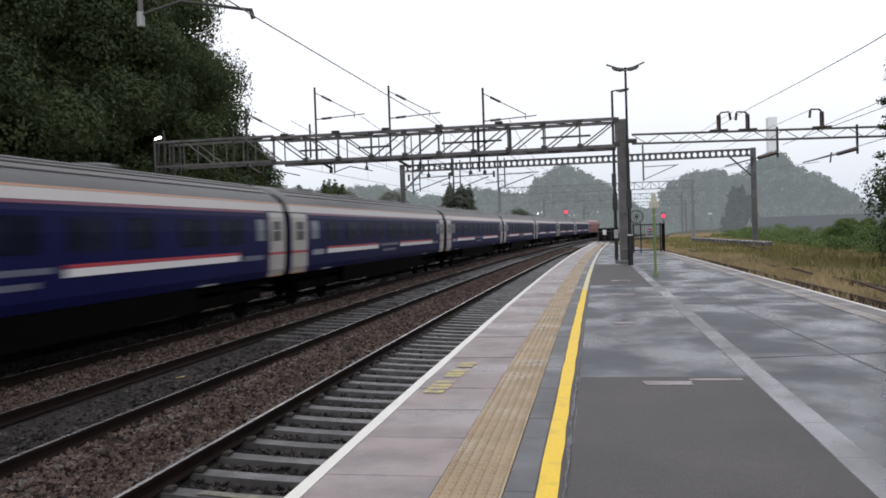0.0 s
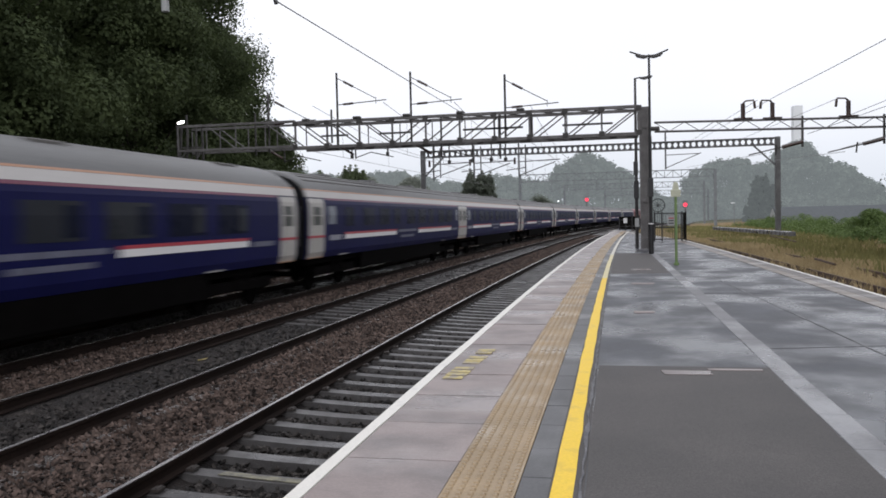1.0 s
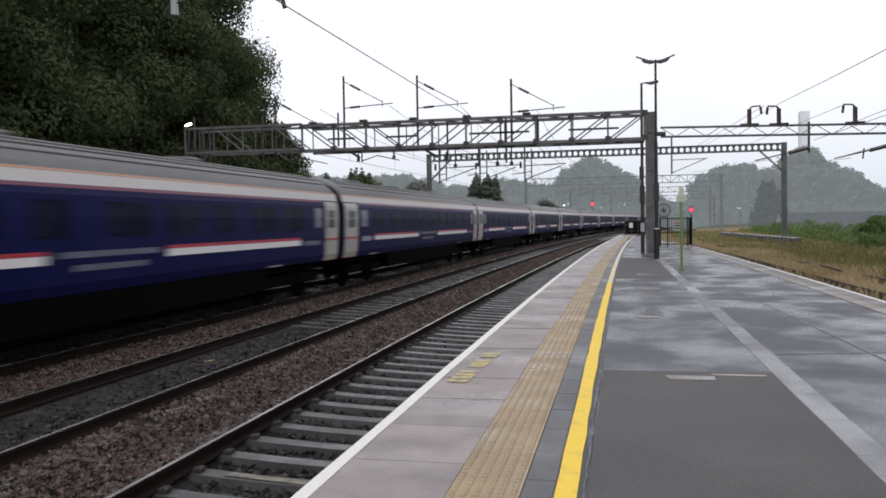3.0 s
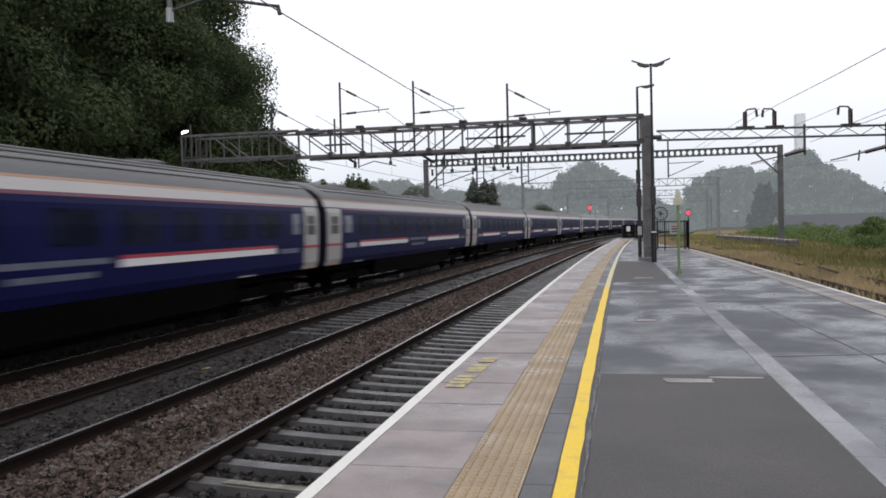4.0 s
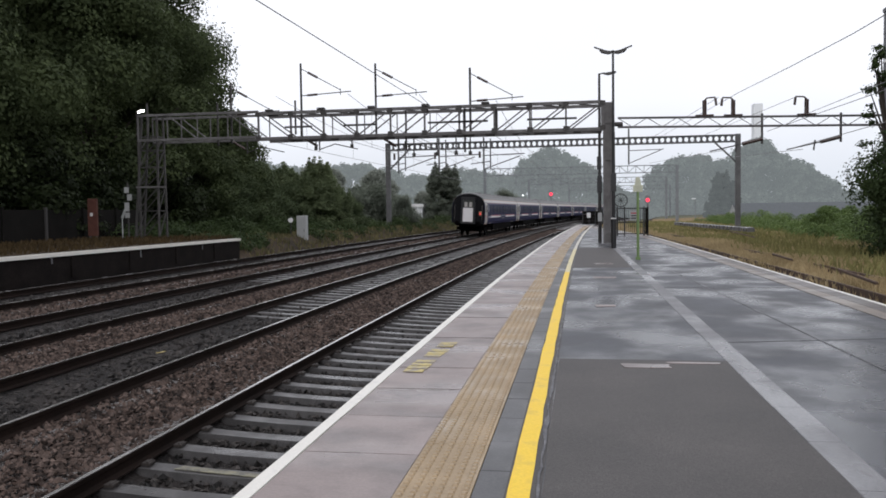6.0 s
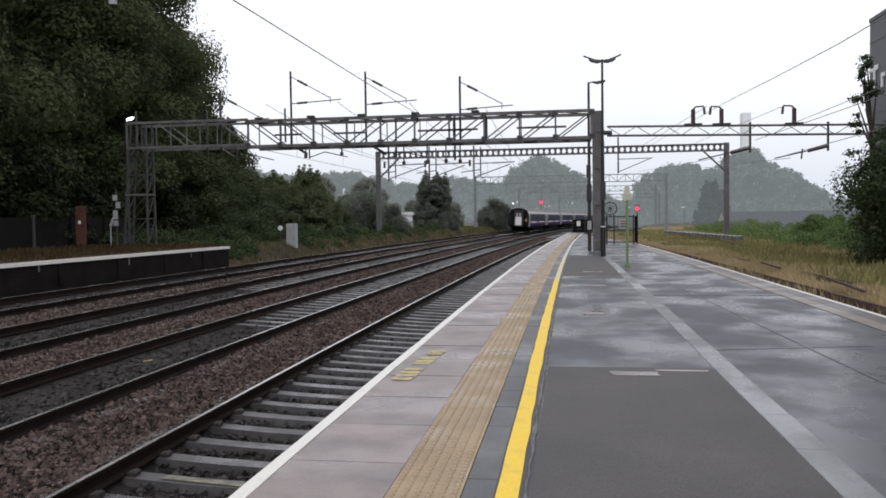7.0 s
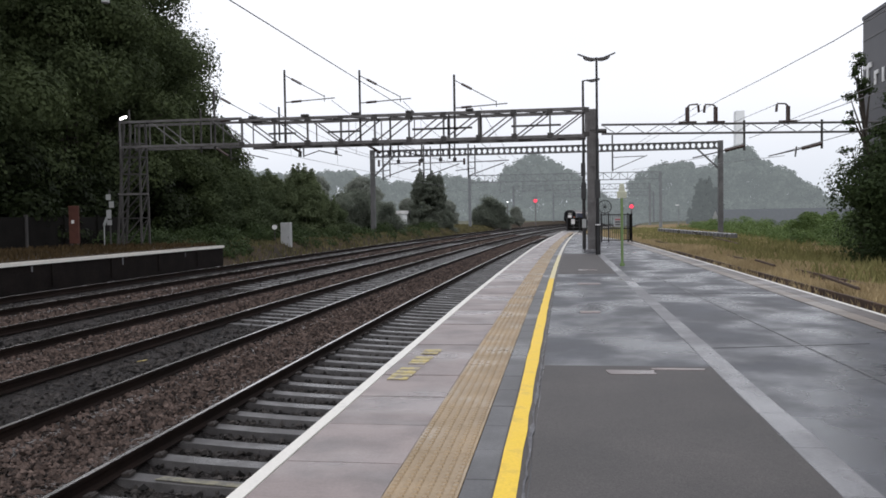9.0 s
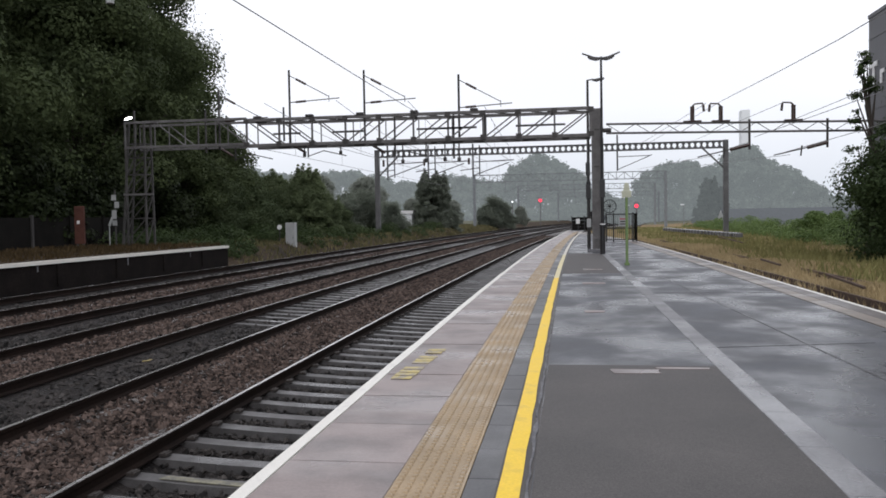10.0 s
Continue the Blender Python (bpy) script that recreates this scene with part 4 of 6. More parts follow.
def build_main_gantry():
    Y, x0, x1 = 34.1, 1.12, -19.0
    g = holder("overhead_gantry")
    tagged(g, "grey steel lattice gantry spanning the four tracks", "overhead gantry")
    zb, zt = 4.72, 5.80
    d = 1.3
    def brace(p, q, r, mat=M_GALV, name="brace"):
        q_ = Shape()
        q_.tube(p, q, r, n=4)
        part(name, q_, mat, g)

    n = 10
    for y, fl in ((Y - d / 2, 0), (Y + d / 2, 1)):
        for z in (zb, zt):
            for xa, xb, dz in ((-13.4, x0, 0.0), (x1, -13.4, 0.08)):
                s = Shape()
                hc = 0.05 if dz else 0.065
                s.box(xa, xb, y - 0.05, y + 0.05, z - hc + dz, z + hc + dz, c=0.01)
                part("chord", s, M_GALV, g)
        for i in range(n + 1):
            xa = -13.4 + (x0 + 13.4) * i / n
            xb = -13.4 + (x0 + 13.4) * (i + 1) / n
            brace((xa, y, zb), (xa, y, zt), 0.03 if fl else 0.052)
            if i < n:
                brace((xa, y, zb if i > 2 else zt), (xb, y, zt if i > 2 else zb), 0.036)
        for i in range(4):
            xa, xb = x1 + (-13.4 - x1) * i / 4, x1 + (-13.4 - x1) * (i + 1) / 4
            brace((xa, y, zb + 0.08), (xa, y, zt + 0.08), 0.03)
            if i in (1, 3):
                brace((xa, y, zt + 0.08), (xb, y, zb + 0.08), 0.034)
    for i in range(n):
        xa, xb = -13.4 + (x0 + 13.4) * i / n, -13.4 + (x0 + 13.4) * (i + 1) / n
        for z in (zb, zt):
            brace((xa, Y - d / 2, z), (xb, Y + d / 2, z), 0.028, M_GALV_DARK, "plan_brace")
    for i in range(0, n + 1):
        xa = -13.4 + (x0 + 13.4) * i / n
        for z in (zb, zt):
            s = Shape()
            s.box(xa - 0.11, xa + 0.11, Y - d / 2 - 0.075, Y - d / 2 - 0.062, z - (0.04 if z < 5 else 0.15), z + (0.15 if z < 5 else 0.05))
            part("gusset_plate", s, M_GALV_DARK, g)
    for x, L in ((-9.6, 1.4), (-6.0, 1.9), (-5.0, 1.5), (-1.9, 2.0), (-12.2, 1.2)):
        s = Shape()
        s.box(x, x + L, Y - d / 2 - 0.05, Y - d / 2 - 0.01, zb + 0.42, zb + 0.50)
        part("ledger", s, M_GALV_DARK, g)
    for x, drop in ((-6.7, 0.75), (-5.7, 0.72), (-4.9, 0.7), (-4.3, 0.72), (-9.4, 0.3), (-11.0, 0.35)):
        s = Shape()
        s.tube((x, Y - 0.2, zb - 0.05), (x, Y - 0.2, zb - drop), 0.03, n=5)
        s.tube((x, Y - 0.2, zb - drop), (x, Y - 0.2, zb - drop - 0.16), 0.08, n=6)
        part("dropper", s, M_GALV_DARK, g)
    for x in (-12.9, -10.6, -8.4, -6.1, -3.6):
        s = Shape()
        s.box(x - 0.16, x + 0.16, Y - d / 2 - 0.1, Y - d / 2 + 0.12, zt + 0.072, zt + 0.16, c=0.02)
        part("clamp", s, M_GALV_DARK, g)
    # right-hand mast of two channels with battens
    s = Shape()
    for x in (1.20, 1.50):
        s.box(x - 0.045, x + 0.045, Y - 0.16, Y + 0.16, 0.0, 5.85, c=0.01)
    for i in range(4):
        s.box(1.19, 1.51, Y - 0.165, Y - 0.15, 0.5 + i * 1.5, 0.62 + i * 1.5)
    s.box(1.24, 1.46, Y - 0.10, Y + 0.10, 0.0, 5.85)
    mast = part("mast", s, M_GALV, g, "grey steel mast on the platform")
    s = Shape()
    s.box(1.0, 1.62, Y - 0.28, Y + 0.28, -0.05, 0.10, c=0.03)
    for x in (1.06, 1.56):
        for y in (Y - 0.2, Y + 0.2):
            s.tube((x, y, 0.1), (x, y, 0.16), 0.025, n=6)
    part("mast_base", s, M_KERB, mast)
    s = Shape()
    s.box(1.5, 1.62, Y - 0.2, Y - 0.12, 4.85, 5.1)
    s.tube((1.5, Y, 4.95), (1.95, Y, 4.95), 0.09, n=8)
    part("boom_bracket", s, M_GALV_DARK, mast)
    for x, ya in ((1.02, Y - 0.1), (1.56, Y - 0.05)):
        s = Shape()
        s.tube((x, ya, 0.0), (x, ya, 4.6), 0.022, n=6)
        part("conduit", s, M_BLACK, mast)
    for z in (2.2, 3.1):
        s = Shape()
        s.box(0.90, 1.08, Y - 0.2, Y - 0.08, z, z + 0.55, c=0.02)
        part("switch_box", s, M_BLACK, mast)
    # lattice tower on the far side
    s = Shape()
    legs = [((-19.42, -0.36), (-19.0, -0.28)), ((-18.28, -0.36), (-18.3, -0.28)), ((-19.42, 0.36), (-19.0, 0.28)), ((-18.28, 0.36), (-18.3, 0.28))]
    for (bx, by), (tx, ty) in legs:
        s.tube((bx, Y + by, 0.40), (tx, Y + ty, 5.9), 0.055, n=4)
    tower = part("tower", s, M_GALV_DARK, g, "tapered lattice tower on the far platform")
    s = Shape()
    zs = [0.5, 1.7, 2.75, 3.65, 4.4, 5.0]
    for za, zc in zip(zs, zs[1:]):
        for a, b in ((0, 1), (2, 3), (0, 2), (1, 3)):
            def at(leg, z):
                (bx, by), (tx, ty) = legs[leg]
                f = (z - 0.4) / 5.5
                return Vector((bx + (tx - bx) * f, Y + by + (ty - by) * f, z))
            for p, q in ((at(a, za), at(b, zc)), (at(a, zc), at(b, zc))):
                s = Shape()
                s.tube(p, q, 0.028, n=4)
                part("tower_brace", s, M_GALV_DARK, tower)
    s = Shape()
    s.box(-19.3, -17.9, Y - 0.42, Y - 0.34, 2.72, 2.80)
    part("tower_ledger", s, M_GALV, tower)
    for x, zt2 in ((-14.75, 7.2), (-11.56, 7.91), (-8.28, 7.77), (-4.26, 7.42)):
        cantilever(g, x, Y - 0.36, zt2, 4.6)
    for x, za, zc in ((-11.85, 4.9, 6.35), (-15.4, 4.5, 6.35), (-18.72, 4.9, 6.45), (-7.0, 4.1, 5.8), (-4.5, 3.95, 5.9), (-3.2, 4.75, 5.9)):
        s = Shape()
        s.tube((x, Y - 0.33, za), (x, Y - 0.33, zc), 0.045, n=6)
        part("drop_post", s, M_GALV_DARK, g)
    # hanging registration arms and bolted fittings under the truss
    for x, z in ((-10.9, 4.45), (-7.4, 4.35), (-14.2, 4.4)):
        s = Shape()
        s.tube((x, Y, 4.7), (x, Y, z - 0.25), 0.035, n=6)
        s.tube((x, Y, z - 0.2), (x + 0.7, Y, z + 0.02), 0.022, n=5)
        s.tube((x + 0.7, Y, z + 0.02), (x + 1.7, Y, z - 0.22), 0.022, n=5)
        arm = part("registration_arm", s, M_GALV_DARK, g)
        s = Shape()
        s.tube((x - 0.75, Y, z + 0.35), (x - 0.1, Y, z - 0.05), 0.055, n=8)
        part("insulator", s, M_INSUL, arm, "brown ribbed insulator")
    rnd = random.Random(5)
    for i in range(16):
        x = -12.9 + i * 0.87 + rnd.uniform(-0.25, 0.25)
        z = rnd.choice((zb - 0.06, zt - 0.02))
        s = Shape()
        w = rnd.uniform(0.1, 0.28)
        s.box(x - w, x + w, Y - 0.42, Y - 0.30, z - 0.09, z + 0.10, c=0.02)
        part("clamp_fitting", s, M_GALV_DARK, g)


def build_side_boom():
    Y = 34.1
    g = holder("overhead_boom")
    tagged(g, "slender grey steel lattice boom over the overgrown sidings", "overhead gantry")
    xa, xb, dz = 1.75, 17.0, -0.021
    for off in (0.0, 0.37):
        s = Shape()
        s.tube((xa, Y, 4.83 + off), (xb, Y, 4.83 + off + dz * (xb - xa)), 0.045, n=6)
        part("chord", s, M_GALV, g)
    n = 26
    for i in range(n):
        s = Shape()
        p = xa + (xb - xa) * i / n
        q = xa + (xb - xa) * (i + 1) / n
        za, zb = 4.83 + dz * (p - xa), 4.83 + dz * (q - xa)
        if i % 2:
            s.tube((p, Y, za), (q, Y, zb + 0.37), 0.018, n=4)
        else:
            s.tube((p, Y, za + 0.37), (q, Y, zb), 0.018, n=4)
        part("brace", s, M_GALV, g)
    for x, sg in ((5.16, 1), (6.26, -1), (9.03, -1)):
        z = 5.2 + dz * (x - xa)
        s = Shape()
        s.box(x - 0.35, x + 0.35, Y - 0.06, Y + 0.06, z + 0.04, z + 0.10)
        s.tube((x, Y, z + 0.05), (x, Y, z + 0.66), 0.085, n=8)
        s.tube((x, Y, z + 0.66), (x + sg * 0.1, Y, z + 0.76), 0.035, n=6)
        s.tube((x + sg * 0.1, Y, z + 0.76), (x + sg * 0.42, Y, z + 0.78), 0.03, n=6)
        s.tube((x + sg * 0.42, Y, z + 0.74), (x + sg * 0.45, Y, z + 0.45), 0.05, n=8)
        part("insulator_bracket", s, M_INSUL, g, "dark post insulator with hooked arm")
    for x in (7.36, 10.3):
        z = 5.2 + dz * (x - xa)
        s = Shape()
        s.tube((x, Y, z + 0.12), (x, Y, 4.0), 0.045, n=6)
        h = part("hanger", s, M_GALV_DARK, g)
        s = Shape()
        s.tube((x, Y, 4.2), (x - 0.75, Y, 4.02), 0.075, n=8)
        part("insulator", s, M_INSUL, h, "brown ribbed insulator")
        s = Shape()
        s.tube((x - 0.75, Y, 4.02), (x - 2.0, Y, 3.75), 0.025, n=6)
        s.tube((x - 0.95, Y, 4.1), (x - 1.0, Y, 3.7), 0.03, n=6)
        part("steady_arm", s, M_GALV_DARK, h)


def build_portal_gantry():
    Y = 72.0
    g = holder("overhead_portal")
    tagged(g, "grey portal gantry with a girder of round holes", "overhead gantry")
    x0, x1, za, zb = -16.6, 13.6, 7.05, 7.62
    s = Shape()
    s.box(x0, x1, Y - 0.12, Y + 0.12, za - 0.05, za)
    s.box(x0, x1, Y - 0.12, Y + 0.12, zb, zb + 0.05)
    cell = 0.49
    n = int((x1 - x0) / cell)
    for i in range(n):
        cx = x0 + (i + 0.5) * (x1 - x0) / n
        w = (x1 - x0) / n / 2
        sq = [(-w, -1), (0, -1), (w, -1), (w, 0), (w, 1), (0, 1), (-w, 1), (-w, 0)]
        hz = (zb - za) / 2
        outer = [(cx + a, za + hz + b * hz) for a, b in sq]
        inner = [(cx + math.cos(math.radians(225 + 45 * k)) * w * 0.70, za + hz + math.sin(math.radians(225 + 45 * k)) * hz * 0.74) for k in range(8)]
        for y in (Y - 0.02, Y + 0.02):
            s.add([(a, y, b) for a, b in outer + inner], [(k, (k + 1) % 8, 8 + (k + 1) % 8, 8 + k) for k in range(8)])
        s.add([(a, Y - 0.02, b) for a, b in inner] + [(a, Y + 0.02, b) for a, b in inner], [(k, (k + 1) % 8, 8 + (k + 1) % 8, 8 + k) for k in range(8)])
    part("girder", s, M_PORTAL, g, "girder with a row of round holes")
    for x, sg in ((x0, 1), (x1, -1)):
        s = Shape()
        s.box(x - 0.2, x + 0.2, Y - 0.2, Y + 0.2, -0.6, 7.7)
        s.tube((x, Y, 5.2), (x + sg * 1.9, Y, 7.05), 0.09, n=4)
        part("column", s, M_PORTAL, g)
    for x in (-15.6, -11.9, -7.9):
        s = Shape()
        s.tube((x, Y - 0.2, 5.0), (x, Y - 0.2, 8.0), 0.08, n=6)
        s.tube((x, Y - 0.2, 5.2), (x + 3.2, Y - 0.2, 6.3), 0.045, n=5)
        s.tube((x, Y - 0.2, 6.4), (x + 3.6, Y - 0.2, 6.5), 0.045, n=5)
        part("drop_arm", s, M_PORTAL, g)
        s = Shape()
        s.tube((x + 0.55, Y + 0.2, 5.2), (x + 0.55, Y + 0.2, 7.9), 0.06, n=6)
        s.tube((x + 0.55, Y + 0.2, 5.9), (x - 1.2, Y + 0.2, 5.7), 0.04, n=5)
        part("stay_post", s, M_PORTAL, g)
        s = Shape()
        s.tube((x - 0.35, Y - 0.3, 6.2), (x - 0.35, Y - 0.3, 6.75), 0.10, n=8)
        part("insulator", s, M_INSUL, g, "brown ribbed insulator")
    s = Shape()
    s.tube((4.6, Y - 0.2, 5.3), (4.6, Y - 0.2, 8.4), 0.07, n=6)
    s.tube((4.6, Y - 0.2, 5.4), (7.5, Y - 0.2, 6.6), 0.035, n=5)
    s.tube((4.6, Y - 0.2, 6.5), (7.3, Y - 0.2, 6.55), 0.035, n=5)
    part("drop_arm", s, M_PORTAL, g)


def build_far_gantries():
    for Y, z, ua, ub in ((118.0, 6.6, -17.5, 9.5), (160.0, 6.6, -17.5, 8.5), (215.0, 6.6, -17.5, 8.0)):
        g = holder("distant_gantry")
        tagged(g, "lattice gantry down the line, paled for haze", "overhead gantry", "distant gantries")
        c = bend(Y)
        s = Shape()
        for zz in (z, z + 1.0):
            s.tube((ua + c, Y, zz), (ub + c, Y, zz), 0.08, n=4)
        lattice(s, (ua + c, Y, z), (ub + c, Y, z), (0, 0, 1.0), 24, 0.05)
        part("truss", s, M_FARSTEEL, g)
        for u in (ua, ub):
            s = Shape()
            s.box(u + c - 0.2, u + c + 0.2, Y - 0.2, Y + 0.2, -0.8, z + 1)
            part("column", s, M_FARSTEEL, g)
        for u in (-13.0, -9.8, -6.6, -3.2):
            s = Shape()
            s.tube((u + c, Y, z), (u + c, Y, z - 1.6), 0.06, n=5)
            s.tube((u + c, Y, z - 1.5), (u + c + 2.4, Y, z - 0.6), 0.04, n=5)
            part("drop_arm", s, M_FARSTEEL, g)


def wire(name, pts, r, label):
    s = Shape()
    rings = []
    for x, y, z in pts:
        rings.append([(x + r * math.cos(2 * math.pi * i / 5), y, z + r * math.sin(2 * math.pi * i / 5)) for i in range(5)])
    s.loft(rings)
    return tagged(part(name, s, M_WIRE), label, "overhead wire", "overhead wires")


def build_wires():
    def run(u, z0, ya, yb, sag=0.0, n=10):
        return [(u + bend(ya + (yb - ya) * i / n), ya + (yb - ya) * i / n, z0 - sag * 4 * (i / n) * (1 - i / n)) for i in range(n + 1)]
    wire("feeder_wire", [(-6.2, -10, 5.60), (-6.1, 4, 5.57), (-6.03, 14.5, 5.59), (-5.98, 24, 5.70), (-5.95, 33.8, 5.84)], 0.013, "taut grey feeder wire above the tracks")
    for u, hi in ((-3.6, 6.1), (-6.85, 6.45), (-9.98, 6.6), (-13.2, 6.6)):
        for ya, yb in ((34.1, 72.0), (72.0, 118.0), (118.0, 160.0)):
            cat = run(u, hi, ya, yb, 0.9)
            w = wire("catenary_wire", cat, 0.012, "sagging catenary wire over the track")
            if ya < 100:
                for x, y, z in cat[1:-1:2]:
                    s = Shape()
                    s.tube((x, y, z), (x, y, 4.6), 0.008, n=4)
                    part("dropper", s, M_WIRE, w)
            wire("contact_wire", run(u, 4.6, ya, yb, 0.0), 0.012, "straight contact wire over the track")
    for pts in ([(7.3, 71.9, 7.64), (6.85, 50, 6.75), (6.45, 34.1, 6.05), (6.15, 25, 5.52), (5.97, 19, 5.21), (5.9, 8, 5.0), (5.9, -10, 5.3)],
                [(9.0, 34.1, 5.12), (8.36, 24, 4.84), (8.0, 14, 4.72), (7.8, -10, 5.0)],
                [(7.55, 34.1, 4.49), (8.2, 24, 4.57), (8.6, 14, 4.66), (9.0, -10, 4.9)],
                [(8.28, 34.1, 3.74), (8.25, 24, 3.72), (8.3, 14, 3.9), (8.5, -10, 4.3)],
                [(5.7, 34.1, 5.9), (5.6, 72, 7.0)], [(6.0, 34.1, 3.8), (6.3, 72, 5.4)], [(8.9, 34.1, 3.75), (9.5, 72, 5.4)],
                [(8.6, 34.1, 5.8), (9.2, 72, 7.0)]):
        wire("siding_wire", pts, 0.011, "slack wire over the overgrown sidings")


# ---- platform furniture ----
def build_lamp_post():
    X, Y = 1.45, 31.5
    g = holder("lamp_post")
    tagged(g, "slim black platform lamp post with twin winged lanterns", "lamp post")
    s = Shape()
    s.tube((X, Y, 0), (X, Y, 1.05), 0.095, n=12)
    s.tube((X, Y, 1.05), (X, Y, 1.12), 0.11, n=12)
    part("base", s, M_BLACK, g, "thick black base")
    s = Shape()
    s.tube((X, Y, 1.12), (X, Y, 1.16), 0.10, n=12)
    part("collar", s, M_SIGNWHITE, g, "white collar")
    s = Shape()
    s.tube((X, Y, 1.16), (X, Y, 4.4), 0.068, 0.062, n=10)
    s.tube((X, Y, 4.4), (X, Y, 7.45), 0.05, 0.042, n=10)
    s.box(X - 0.1, X + 0.1, Y - 0.1, Y + 0.1, 2.15, 2.85, c=0.02)
    part("shaft", s, M_BLACK, g)
    for sg in (-1, 1):
        s = Shape()
        pts = [(0.0, 7.40), (0.25, 7.43), (0.5, 7.52), (0.70, 7.60)]
        for (a, za), (b, zc) in zip(pts, pts[1:]):
            s.tube((X + sg * a, Y, za), (X + sg * b, Y, zc), 0.03, n=6)
        arm = part("wing", s, M_GALV_DARK, g)
        s = Shape()
        s.loft([[(X + sg * a, Y - w, z), (X + sg * a, Y + w, z), (X + sg * a, Y + w * 0.7, z + h), (X + sg * a, Y - w * 0.7, z + h)]
                for a, w, z, h in ((0.05, 0.05, 7.33, 0.08), (0.2, 0.11, 7.32, 0.12), (0.42, 0.11, 7.38, 0.10), (0.5, 0.05, 7.45, 0.05))])
        part("lantern", s, M_GALV_DARK, arm, "flat grey lantern, unlit")
    g = holder("lamp_post")
    tagged(g, "thin grey post with a single side lantern", "lamp post")
    X, Y = 1.10, 37.0
    s = Shape()
    s.tube((X, Y, 0), (X, Y, 7.5), 0.085, 0.05, n=10)
    part("shaft", s, M_GALV_DARK, g)
    s = Shape()
    s.box(X - 0.1, X + 0.1, Y - 0.12, Y + 0.12, 2.2, 3.0, c=0.02)
    part("control_box", s, M_BLACK, g)
    s = Shape()
    s.tube((X, Y, 7.48), (X + 0.25, Y, 7.52), 0.03, n=6)
    s.loft([[(X + a, Y - w, z), (X + a, Y + w, z), (X + a, Y + w * 0.6, z + h), (X + a, Y - w * 0.6, z + h)]
            for a, w, z, h in ((0.2, 0.05, 7.46, 0.06), (0.4, 0.12, 7.42, 0.12), (0.68, 0.10, 7.48, 0.10), (0.74, 0.04, 7.52, 0.05))])
    part("lantern", s, M_GALV_DARK, g, "grey lantern, unlit")


def build_green_post():
    X, Y = 1.81, 24.3
    g = holder("sign_post")
    tagged(g, "green post with a pale cap, standing in wet asphalt", "post")
    s = Shape()
    s.tube((X, Y, 0), (X, Y, 2.0), 0.04, n=10)
    s.tube((X, Y, 0), (X, Y, 0.08), 0.075, n=10)
    part("post", s, M_GREEN, g)
    s = Shape()
    s.loft([[(X + a * k, Y + b * k, z) for a, b in ((-1, -0.3), (1, -0.3), (1, 0.3), (-1, 0.3))] for z, k in ((1.98, 0.13), (2.16, 0.14), (2.19, 0.09), (2.38, 0.06), (2.41, 0.02))])
    part("cap", s, M_LIME, g, "pale yellow-green cap")


